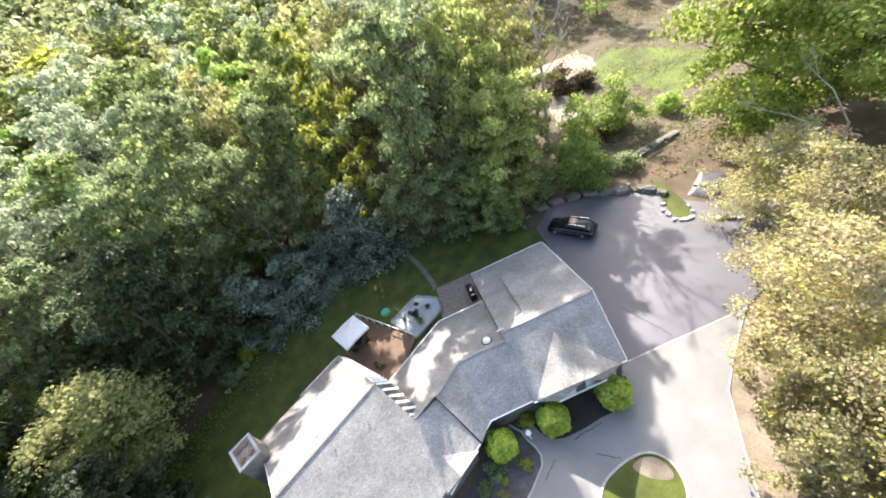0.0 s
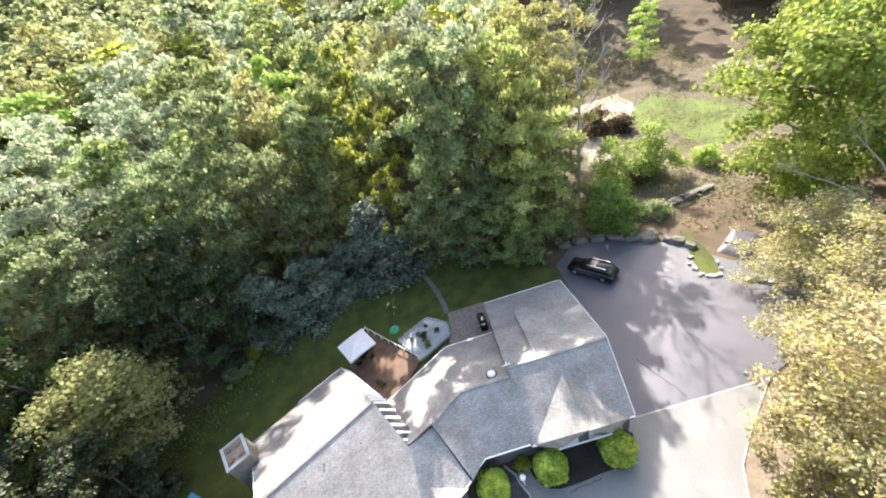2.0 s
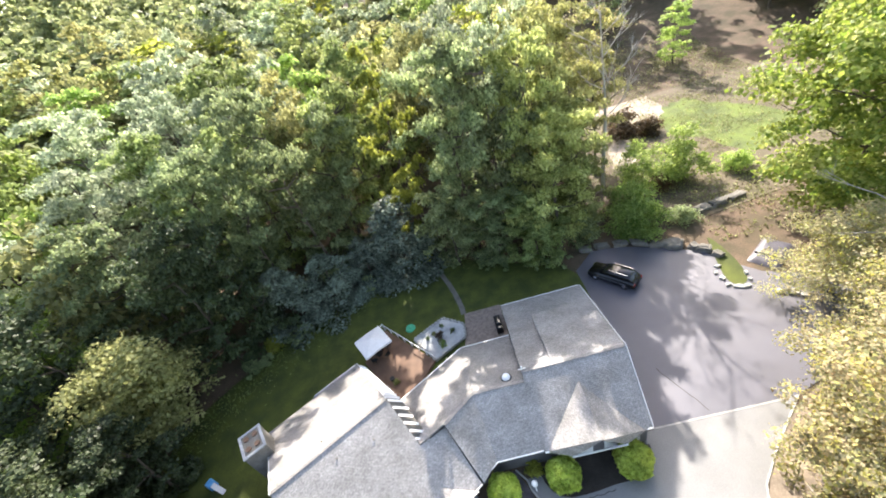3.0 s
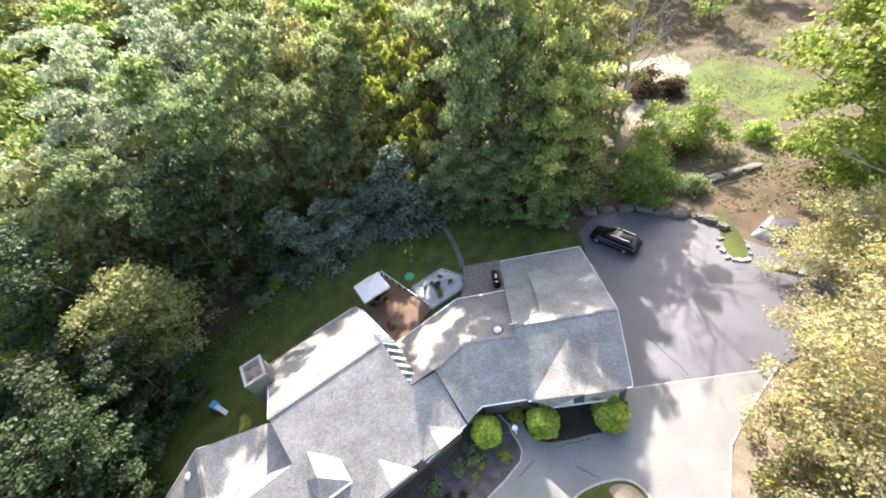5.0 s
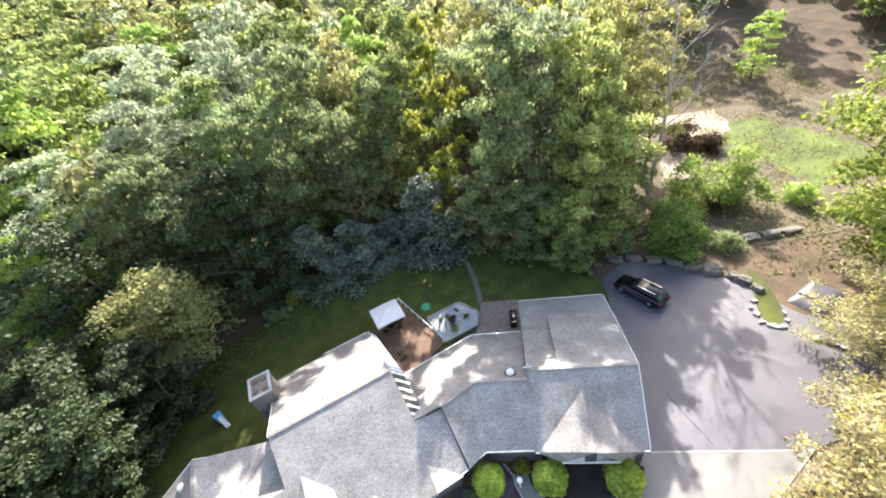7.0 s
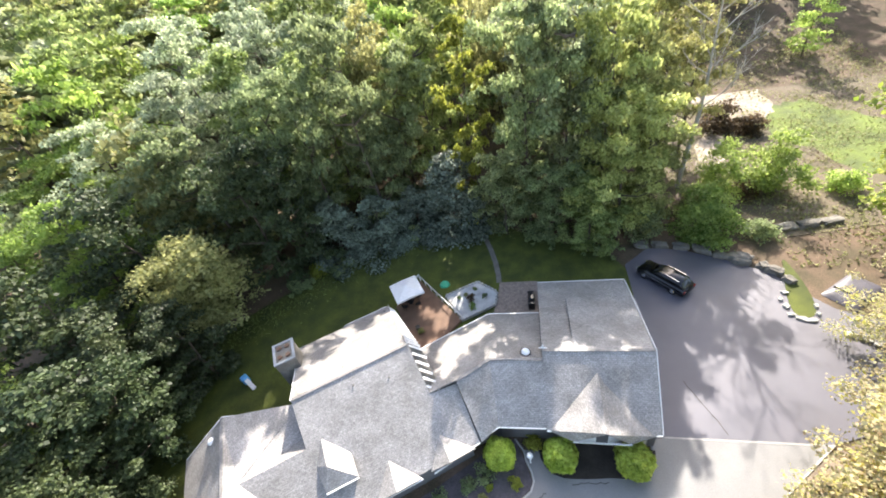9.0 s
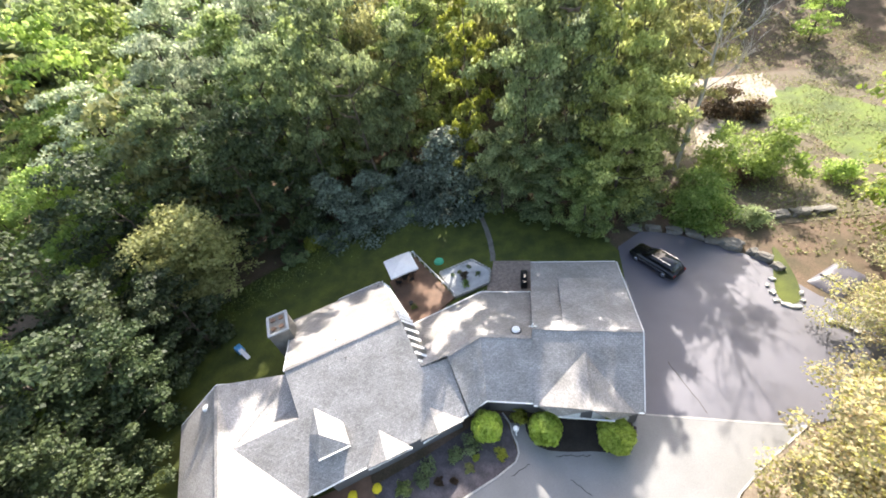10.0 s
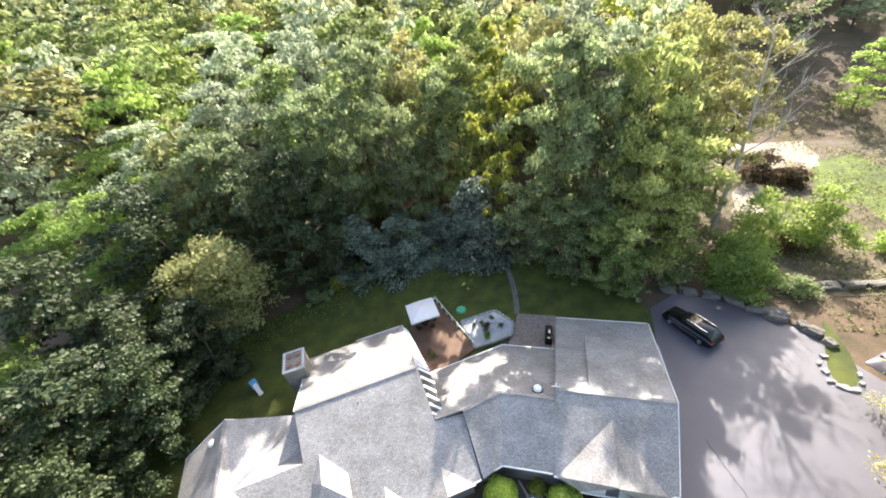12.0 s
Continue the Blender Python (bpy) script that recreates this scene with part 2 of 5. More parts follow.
LEAVES = {
    "green": leaf_material("green_leaves", (0.12, 0.165, 0.045), (0.44, 0.51, 0.19)),
    "dark": leaf_material("dark_green_leaves", (0.11, 0.152, 0.062), (0.42, 0.5, 0.24)),
    "grey": leaf_material("grey_green_leaves", (0.17, 0.215, 0.12), (0.54, 0.6, 0.4)),
    "bright": leaf_material("bright_green_leaves", (0.14, 0.24, 0.04), (0.48, 0.6, 0.17)),
    "olive": leaf_material("olive_leaves", (0.15, 0.16, 0.055), (0.42, 0.42, 0.18)),
    "yellow": leaf_material("yellow_leaves", (0.2, 0.23, 0.03), (0.54, 0.56, 0.11)),
    "autumn": leaf_material("autumn_leaves", (0.25, 0.175, 0.085), (0.55, 0.5, 0.12), 0.45, patches=0.7, between=((0.25, 0.25, 0.14), (0.46, 0.37, 0.21), (0.3, 0.31, 0.13))),
    "maple": leaf_material("maple_leaves", (0.11, 0.19, 0.03), (0.5, 0.53, 0.16), 0.55, patches=0.35, between=((0.24, 0.33, 0.05), (0.38, 0.45, 0.09))),
    "tan": leaf_material("tan_leaves", (0.2, 0.195, 0.06), (0.5, 0.5, 0.2)),
    "spruce": leaf_material("blue_needles", (0.045, 0.06, 0.04), (0.27, 0.33, 0.25), 0.35),
    "lime": leaf_material("lime_leaves", (0.2, 0.29, 0.03), (0.56, 0.68, 0.14), 0.5),
    "plum": leaf_material("plum_leaves", (0.05, 0.035, 0.02), (0.17, 0.11, 0.06)),
    "light": leaf_material("light_green_leaves", (0.19, 0.235, 0.06), (0.56, 0.61, 0.23)),
    # green cut to near black: shade of taller trees put into the leaf colour
    "deep": leaf_material("shade_darkened_leaves", (0.022, 0.036, 0.014), (0.09, 0.125, 0.045), 0.35),
    "far": leaf_material("far_woods", (0.12, 0.16, 0.06), (0.44, 0.46, 0.22), patches=0.06),
}


# ---- builders ----
def part(name, bm, mat, parent=None, label=""):
    """Links a bmesh as one mesh object, under a thing or a part."""
    me = bpy.data.meshes.new(name)
    bm.to_mesh(me)
    bm.free()
    me.materials.append(mat)
    ob = new(name, me)
    ob.parent = parent
    return tagged(ob, label)


def thing(name, label, category, at=(0, 0, 0), group="", kind=""):
    ob = new(name)
    ob.location = at
    ob.empty_display_size = 0.2
    return tagged(ob, label, category, group, kind)


def box(bm, x0, y0, z0, x1, y1, z1, m=None, bevel=0.0):
    made = bmesh.ops.create_cube(bm, size=1, matrix=Matrix.Translation(((x0 + x1) / 2, (y0 + y1) / 2, (z0 + z1) / 2)) @ Matrix.Diagonal((x1 - x0, y1 - y0, z1 - z0, 1)))
    if bevel:
        made = bmesh.ops.bevel(bm, geom=list({e for v in made["verts"] for e in v.link_edges}), offset=bevel, segments=1, affect="EDGES")
    if m is not None:
        bmesh.ops.transform(bm, matrix=m, verts=made["verts"])
    return made["verts"]


def boxed(*args, **kw):
    bm = bmesh.new()
    box(bm, *args, **kw)
    return bm


def rod(bm, a, b, r0, r1=None, seg=8):
    a, b = Vector(a), Vector(b)
    d = b - a
    m = Matrix.Translation((a + b) / 2) @ d.to_track_quat("Z", "Y").to_matrix().to_4x4()
    return bmesh.ops.create_cone(bm, cap_ends=True, segments=seg, radius1=r0, radius2=r0 if r1 is None else r1, depth=d.length, matrix=m)["verts"]


def sheet(points, z, thick=0.06):
    """A flat slab with the given outline, its top at z."""
    bm = bmesh.new()
    top = [bm.verts.new((x, y, z)) for x, y in points]
    low = [bm.verts.new((x, y, z - thick)) for x, y in points]
    bm.faces.new(top)
    bm.faces.new(low[::-1])
    for i in range(len(top)):
        j = (i + 1) % len(top)
        bm.faces.new((top[j], top[i], low[i], low[j]))
    bmesh.ops.recalc_face_normals(bm, faces=bm.faces)
    return bm


def smooth_loop(points, times=2):
    """Rounds a closed outline by cutting its corners."""
    for _ in range(times):
        out = []
        for i, (x, y) in enumerate(points):
            u, v = points[(i + 1) % len(points)]
            out += [(0.75 * x + 0.25 * u, 0.75 * y + 0.25 * v), (0.25 * x + 0.75 * u, 0.25 * y + 0.75 * v)]
        points = out
    return points


def slope(points, thick=0.16):
    """A roof slope: a planar slab hanging below its outline, with UV in metres along and up the slope."""
    bm = bmesh.new()
    p = [Vector(q) for q in points]
    normal = Vector((0, 0, 0))
    for i in range(len(p)):
        normal += p[i].cross(p[(i + 1) % len(p)])
    if normal.z < 0:
        p.reverse()
        normal = -normal
    normal.normalize()
    top = [bm.verts.new(q) for q in p]
    low = [bm.verts.new(q - Vector((0, 0, thick))) for q in p]
    bm.faces.new(top)
    bm.faces.new(low[::-1])
    for i in range(len(p)):
        j = (i + 1) % len(p)
        bm.faces.new((top[j], top[i], low[i], low[j]))
    along = Vector((0, 0, 1)).cross(normal).normalized()
    up = normal.cross(along)
    layer = bm.loops.layers.uv.new("UVMap")
    for f in bm.faces:
        for c in f.loops:
            c[layer].uv = (c.vert.co.dot(along), c.vert.co.dot(up))
    return bm


def prism(points, z0, z1):
    bm = sheet(points, z1, z1 - z0)
    return bm


def strip(points, width, z, thick, closed=False):
    """A low band along a line, such as an edging."""
    n = len(points)
    left, right = [], []
    for i in range(n):
        a = Vector((*points[(i - 1) % n if closed else max(i - 1, 0)], 0))
        b = Vector((*points[(i + 1) % n if closed else min(i + 1, n - 1)], 0))
        d = (b - a).normalized()
        side = Vector((-d.y, d.x, 0)) * width / 2
        c = Vector((*points[i], 0))
        left.append(c + side)
        right.append(c - side)
    bm = bmesh.new()
    rings = []
    for l_, r_ in zip(left, right):
        rings.append([bm.verts.new((l_.x, l_.y, z)), bm.verts.new((r_.x, r_.y, z)), bm.verts.new((r_.x, r_.y, z - thick)), bm.verts.new((l_.x, l_.y, z - thick))])
    for i in range(n if closed else n - 1):
        a, b = rings[i], rings[(i + 1) % n]
        for k in range(4):
            bm.faces.new((a[k], a[(k + 1) % 4], b[(k + 1) % 4], b[k]))
    if not closed:
        bm.faces.new(rings[0][::-1])
        bm.faces.new(rings[-1])
    bmesh.ops.recalc_face_normals(bm, faces=bm.faces)
    return bm


# ---- ground ----
def rise(x, y):
    """The height of the land: level round the house, hills behind the woods."""
    d = max(0.0, (-x - 46) * 0.75, (y - 58) * 0.7, (-x - 30) * 0.5 + (y - 34) * 0.5)
    h = 0.36 * d * d / (d + 14)
    return min(h, 70.0) + 0.3 * noise.noise((x * 0.07, y * 0.07, 0)) * min(1.0, d / 10)


def ground_sheet():
    n = 150
    k = np.linspace(-1, 1, n)
    k = np.sign(k) * (0.12 * np.abs(k) + 0.88 * np.abs(k) ** 3)
    xs, ys = k * 1500.0, k * 1500.0
    bm = bmesh.new()
    grid = [[bm.verts.new((x, y, rise(x, y) - 0.03)) for x in xs] for y in ys]
    for j in range(n - 1):
        for i in range(n - 1):
            bm.faces.new((grid[j][i], grid[j][i + 1], grid[j + 1][i + 1], grid[j + 1][i])).smooth = True
    return bm


tagged(part("ground", ground_sheet(), MULCH), "brown forest floor of leaf litter under the trees", "ground", kind="structure")
lawn_line = smooth_loop([(-40, -20), (-39.5, 6), (-34, 12), (-29, 16), (-24, 21), (-18, 22.5), (-14.5, 24), (-10, 27), (-6, 26.5), (-2.5, 23), (4, 19.6), (9.5, 17), (9.6, 9), (8, 0), (-14, 0), (-16, -16)], 1)
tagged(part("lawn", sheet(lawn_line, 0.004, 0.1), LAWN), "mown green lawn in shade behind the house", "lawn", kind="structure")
drive_line = [(8.3, -3.9), (9.4, 9.0), (9.6, 15.6), (12.5, 18.2), (16, 17.6), (20, 15.4), (23, 13.4), (24.2, 11), (26, 8.5), (29, 7), (31, 3), (27, -1.5), (19.4, -3.9)]
tagged(part("driveway", sheet(drive_line, 0.03, 0.2), ASPHALT), "grey asphalt parking court beside the garage", "driveway", kind="structure")
apron = [(7.3, -3.96), (19.4, -3.96), (15.5, -7.0), (13.2, -9.0), (11.2, -12.4), (9.5, -15.5), (6, -22), (-2, -30), (-14, -30), (-14, -18), (-8.6, -13.6), (-5.4, -11.0), (-3.2, -9.5), (-1.7, -8.2), (-1.5, -7.6), (-2.1, -6.2), (-2.3, -5.4), (7.3, -5.3)]
tagged(part("forecourt", sheet(apron, 0.03, 0.2), CONCRETE), "pale sunlit paved forecourt before the house", "driveway", kind="structure")
tagged(part("leaf_verge", sheet(smooth_loop([(19.6, -4.0), (27, -1.8), (34, -2), (40, -14), (30, -30), (8, -30), (6.2, -22), (9.6, -15.5), (11.3, -12.4), (13.3, -9.0), (15.6, -7.0)], 1), 0.012, 0.1), DRY), "pale ground strewn with dry leaves", "ground", kind="structure")
tagged(part("paving_joint", strip([(8.4, -3.9), (19.4, -3.95)], 0.14, 0.045, 0.1), EDGE), "narrow pale paving strip across the driveway", "trim", kind="structure")
tagged(part("kerb", strip([(19.45, -3.9), (15.55, -6.95), (13.25, -9.0), (11.25, -12.4), (9.55, -15.5), (6.1, -22)], 0.12, 0.08, 0.3), EDGE), "pale stone kerb along the forecourt", "kerb", kind="structure")
g = random.Random(44)
for (x0, y0), (x1, y1) in (((-2.1, -9.4), (-0.7, -8.4)), ((1.3, -7.65), (3.8, -7.4)), ((2.2, -9.2), (3.6, -10.1)), ((11.2, 1.0), (13.0, -3.4))):
    line = [(x0 + (x1 - x0) * k / 9 + g.uniform(-0.07, 0.07), y0 + (y1 - y0) * k / 9 + g.uniform(-0.07, 0.07)) for k in range(10)]
    tagged(part("crack", strip(line, 0.06, 0.035, 0.03), material("dark_crack", (0.07, 0.068, 0.065), 0.95)), "thin dark crack in the paving", "crack", kind="structure")
isle = smooth_loop([(0.6, -12.2), (1.6, -11.0), (3.6, -10.4), (5.4, -10.3), (6.5, -11.2), (6.6, -12.8), (5.6, -14.4), (3, -16.5), (0, -16)], 2)
tagged(part("island", sheet(isle, 0.06, 0.2), LAWN), "small green lawn island in the forecourt", "lawn", kind="structure")
tagged(part("island_kerb", strip(isle, 0.16, 0.12, 0.3, True), EDGE), "pale stone kerb round the lawn island", "kerb", kind="structure")


def blotch(cx, cy, rx, ry, seed, turn=0.0):
    """An uneven rounded outline."""
    out = []
    for k in range(40):
        t = k * math.tau / 40
        r = 1 + 0.38 * noise.noise((math.cos(t) * 1.3 + seed, math.sin(t) * 1.3, 0)) + 0.2 * noise.noise((math.cos(t) * 4, math.sin(t) * 4 + seed, 5))
        x, y = rx * r * math.cos(t), ry * r * math.sin(t)
        out.append((cx + x * math.cos(turn) - y * math.sin(turn), cy + x * math.sin(turn) + y * math.cos(turn)))
    return out


tagged(part("far_lawn", sheet(blotch(43, 42, 8, 12, 3.0, 0.3), 0.02, 0.1), LAWN_SUN), "patch of grass among the trees, coloured lighter as sunlit", "lawn", kind="structure")
tagged(part("clearing", sheet(smooth_loop([(25.5, 18.6), (36, 20), (52, 22), (64, 40), (66, 70), (60, 104), (34, 100), (22, 70), (19, 40), (18, 24), (22, 18)], 2), 0.012, 0.1), EARTH), "brown earth of the open clearing", "ground", kind="structure")
tagged(part("bare_ground", sheet(blotch(35, 55, 5.5, 9.5, 7.0, -0.35), 0.026, 0.1), PALE_EARTH), "pale dry bare earth among the trees", "ground", kind="structure")
tagged(part("bare_strip", sheet(blotch(26.5, 40, 2.0, 6.0, 9.0, -0.4), 0.022, 0.1), PALE_EARTH), "pale dry bare earth among the trees", "ground", kind="structure")

# ---- the house ----
house = thing("house", "long grey-shingled house with bent wings and white trim", "house")
E_RIDGE, U, N = Vector((-11.39, -0.31, 0)), Vector((-0.85, -0.527, 0)), Vector((-0.527, 0.85, 0))


def on_main(u, n, z):
    """A place in the main wing: u along its ridge to the west, n towards the garden."""
    q = E_RIDGE + U * u + N * n
    return (q.x, q.y, z)


EAVE = 2.9
roofs = [
    # garage: long garden slope and short front slope
    [(-0.35, 10.45, EAVE), (8.15, 10.45, EAVE), (8.0, 0, 5.9), (-0.35, 0, 5.9)],
    [(-0.35, 0, 5.9), (8.0, 0, 5.9), (7.6, -5.05, EAVE), (-0.35, -5.05, EAVE)],
    # link wing, bent in the middle
    [(-0.36, 6.35, EAVE), (-5.26, 6.32, EAVE), (-4.6, -0.68, 5.6), (-0.36, -0.68, 5.6)],
    [(-5.26, 6.32, EAVE), (-12.6, 1.55, EAVE), (-9.25, -3.5, 5.24), (-7.2, -2.55, 5.5), (-4.6, -0.68, 5.6)],
    [(-0.36, -0.68, 5.6), (-4.6, -0.68, 5.6), (-4.0, -4.9, EAVE), (-0.36, -4.85, EAVE)],
    [(-4.6, -0.68, 5.6), (-7.2, -2.6, 5.4), (-5.25, -6.15, EAVE), (-4.0, -4.9, EAVE)],
    # main wing
    [on_main(0, 9.5, EAVE), on_main(5.1, 9.5, EAVE), on_main(5.1, 0, 7.2), on_main(0, 0, 7.2)],
    [on_main(5.1, 9.15, 3.06), on_main(10.0, 9.15, 3.06), on_main(10.0, 0, 7.2), on_main(5.1, 0, 7.2)],
    [on_main(0, 0, 7.2), on_main(10.0, 0, 7.2), on_main(10.0, -8.1, EAVE), on_main(-2.0, -8.1, EAVE), on_main(-2.35, -4.1, 5.04), on_main(-0.1, -3.9, 5.14)],
    [on_main(10.0, -3.4, 5.4), on_main(15.6, -3.4, 5.4), on_main(15.6, -8.1, EAVE), on_main(10.0, -8.1, EAVE)],
    [on_main(10.0, -3.4, 5.4), on_main(15.6, -3.4, 5.4), on_main(15.6, 1.0, 3.06), on_main(10.0, 1.0, 3.06)],
    # west wing, and the slope that ties it to the main gable
    [(-26.38, -6.66, 6.02), on_main(10.0, 1.2, 4.9), on_main(15.3, -3.5, 5.42)],
    [on_main(10.0, 1.2, 4.89), on_main(10.0, -1.7, 4.52), on_main(15.2, -3.5, 5.42)],
    [(-26.4, -6.7, 6.0), (-18.4, -18.8, 6.0), (-14.6, -16.4, EAVE), (-22.7, -4.4, EAVE)],
    [(-26.4, -6.7, 6.0), (-18.4, -18.8, 6.0), (-22.2, -21.2, EAVE), (-30.4, -9.1, EAVE)],
]
for outline in roofs:
    part("roof", slope(outline), SHINGLE, house)
# gable over the garage front: ridge, eaves and valleys
top, tip = (3.7, -1.4, 5.06), (3.55, -6.1, 5.06)
for outline in ([top, tip, (1.55, -5.75, EAVE), (-0.1, -5.1, EAVE + 0.04)], [top, tip, (5.4, -5.75, EAVE), (7.25, -5.1, EAVE + 0.04)]):
    part("roof", slope(outline), SHINGLE, house)
# small gables along the main front
for u, n, z, left, right in ((4.75, -6.4, 3.8, 6.45, 2.9), (0.55, -6.55, 3.72, 2.15, -1.5)):
    a, f = on_main(u, n, z), on_main(u + 0.1, -8.75, z)
    part("roof", slope([a, f, on_main(left, -8.3, EAVE + 0.02)]), SHINGLE, house)
    part("roof", slope([a, f, on_main(right, -8.4, EAVE + 0.02)]), SHINGLE, house)
# hipped dormer with a window
a, f = on_main(8.75, -3.2, 5.5), on_main(8.7, -5.5, 5.5)
fl, fr, bl, br = on_main(9.35, -6.7, 4.5), on_main(6.95, -6.75, 4.5), on_main(9.75, -4.6, 4.62), on_main(7.05, -4.6, 4.62)
for outline in ([a, f, fl, bl], [a, f, fr, br], [f, fl, fr]):
    part("roof", slope(outline, 0.12), SHINGLE, house)
part("dormer", prism([on_main(9.2, -4.2, 0)[:2], on_main(7.15, -4.2, 0)[:2], on_main(7.15, -6.45, 0)[:2], on_main(9.2, -6.45, 0)[:2]], 3.0, 4.44), SIDING, house)
# low dormer on the garage's garden slope
part("dormer", prism([(2.25, 0.5), (5.85, 0.5), (5.85, 6.3), (2.25, 6.3)], 3.6, 4.55), SIDING, house)
part("roof", slope([(2.15, 0.06, 5.93), (5.95, 0.06, 5.93), (5.95, 6.55, 4.72), (2.15, 6.55, 4.72)], 0.2), SHINGLE, house)
part("roof", slope([(7.9, 4.2, 4.1), (8.6, 4.2, 3.7), (8.6, 7.8, 3.0), (8.0, 7.8, 3.3)], 0.15), SHINGLE, house)


def wall(points, z1, name="wall", z0=-0.1):
    return part(name, prism(points, z0, z1), SIDING, house)


wall([(0.1, 9.8), (7.7, 9.8), (7.5, -4.6), (0.1, -4.6)], 2.95)
wall([(0.1, 5.9), (-5.0, 5.9), (-11, 2.0), (-8.6, -6.4), (-4.0, -4.4), (0.1, -4.4)], 2.9)
wall([on_main(0.4, 8.9, 0)[:2], on_main(9.6, 8.9, 0)[:2], on_main(9.6, -7.6, 0)[:2], on_main(-1.4, -7.6, 0)[:2]], 2.95)
wall([(-22.9, -5.0), (-15.2, -16.4), (-22.0, -20.6), (-29.6, -9.0)], 2.9)
# ---- trees ----
def crown_data(seed, radius, low, high, leaves, size, shape="round", clumps=46, droop=0.0, fat=1.0):
    """Vertices and faces of a crown: leaves set round many clumps, with gaps between them."""
    g = np.random.default_rng(seed)
    d = g.normal(size=(clumps, 3))
    d /= np.linalg.norm(d, axis=1)[:, None]
    f = g.uniform(0.15, 1.0, clumps) ** 0.5
    f *= 1 + 0.28 * np.sin(3.1 * d[:, 0] + seed) * np.cos(2.7 * d[:, 1] + 2 * seed) + 0.15 * np.sin(6 * d[:, 2] + seed)
    mid, half = (low + high) / 2, (high - low) / 2
    if shape in ("tall", "broad"):
        # boughs up the trunk, each with a few sprays of leaves along it
        boughs = clumps // 4
        t = (np.arange(boughs) + g.uniform(0, 1, boughs)) / boughs
        belly, tip = (0.3, 0.42) if shape == "tall" else (0.3, 0.2)
        r = np.where(t < belly, 0.62 + 0.38 * t / belly, tip + (1 - tip) * np.sqrt(1 - (np.clip(t - belly, 0, 1) / (1 - belly)) ** 2 * 0.98))
        a = np.arange(boughs) * 2.4 + g.uniform(-0.5, 0.5, boughs)
        reach = radius * r * g.uniform(0.6, 1.08, boughs) * (1 + 0.18 * np.sin(2 * a + seed))
        lift = g.uniform(0.15, 0.55, boughs) if shape == "tall" else g.uniform(0.0, 0.3, boughs)
        rows = []
        for f in (0.3, 0.58, 0.8, 1.0):
            off = g.normal(size=boughs) * 0.16 * reach * (f > 0.4)
            x, y = np.cos(a) * reach * f - np.sin(a) * off, np.sin(a) * reach * f + np.cos(a) * off
            rows.append(np.stack([x, y, low + (high - low) * 0.93 * t + reach * (lift * f - 0.22 * f * f) + g.normal(size=boughs) * 0.25], 1))
        c = np.concatenate(rows)
        c[:, :2] += g.normal(size=2) * radius * 0.16 * ((c[:, 2:] - mid) / half)
        cr = radius * g.uniform(0.1, 0.22, len(c)) * (1.15 if shape == "broad" else 1.0)
        clumps = len(c)
    elif shape == "cone":
        t = g.uniform(0, 1, clumps) ** 1.25
        a = g.uniform(0, 2 * np.pi, clumps)
        r = radius * (1 - t) ** 0.5 * g.uniform(0.45, 1.0, clumps)
        c = np.stack([r * np.cos(a), r * np.sin(a), low + (high - low) * t * 0.97], 1)
        cr = radius * (0.16 + 0.17 * (1 - t))
    else:
        c = d * f[:, None] * [radius * 0.78, radius * 0.78, half * 0.88]
        c[:, :2] *= (1.0 - 0.35 * np.clip(c[:, 2:] / half, -0.3, 1))
        c[:, 2] += mid
        lean = g.normal(size=2) * radius * 0.1
        c[:, :2] += lean * ((c[:, 2:] - mid) / half)
        cr = radius * g.uniform(0.13, 0.32, clumps)
    cr = cr * fat
    pick = g.choice(clumps, leaves, p=cr**2 / (cr**2).sum())
    e = g.normal(size=(leaves, 3))
    e /= np.linalg.norm(e, axis=1)[:, None]
    e[:, 2] = np.where(e[:, 2] < -0.2, np.abs(e[:, 2]) * 0.6, e[:, 2])
    flat = {"cone": 0.65, "tall": 0.7, "broad": 0.55}.get(shape, 0.75)
    place = c[pick] + e * cr[pick][:, None] * (g.uniform(0.3, 1.0, leaves) ** 0.7 * g.uniform(0.9, 1.35, leaves))[:, None] * [1, 1, flat]
    if droop:
        place[:, 2] -= droop * np.hypot(e[:, 0], e[:, 1]) * cr[pick]
    nrm = e * 0.5 + [0, 0, 0.6] + g.normal(size=(leaves, 3)) * 0.6
    nrm /= np.linalg.norm(nrm, axis=1)[:, None]
    s = np.cross(nrm, g.normal(size=(leaves, 3)))
    s /= np.linalg.norm(s, axis=1)[:, None]
    t = np.cross(nrm, s)
    k = size * g.uniform(0.6, 1.3, leaves)[:, None]
    wide = g.uniform(0.28, 0.5, leaves)[:, None]
    bend = nrm * k * g.uniform(-0.22, 0.1, leaves)[:, None]
    v = np.stack([place - s * k * 0.5, place + t * k * wide + bend, place + s * k * 0.6, place - t * k * wide + bend], 1).reshape(-1, 3)
    return v, c


def mesh_of(name, v, mat):
    """A mesh of separate four-cornered leaves."""
    me = bpy.data.meshes.new(name)
    count = len(v) // 4
    me.vertices.add(len(v))
    me.vertices.foreach_set("co", v.astype(np.float32).ravel())
    me.loops.add(len(v))
    me.loops.foreach_set("vertex_index", np.arange(len(v), dtype=np.int32))
    me.polygons.add(count)
    me.polygons.foreach_set("loop_start", np.arange(0, len(v), 4, dtype=np.int32))
    me.update(calc_edges=True)
    me.materials.append(mat)
    return me


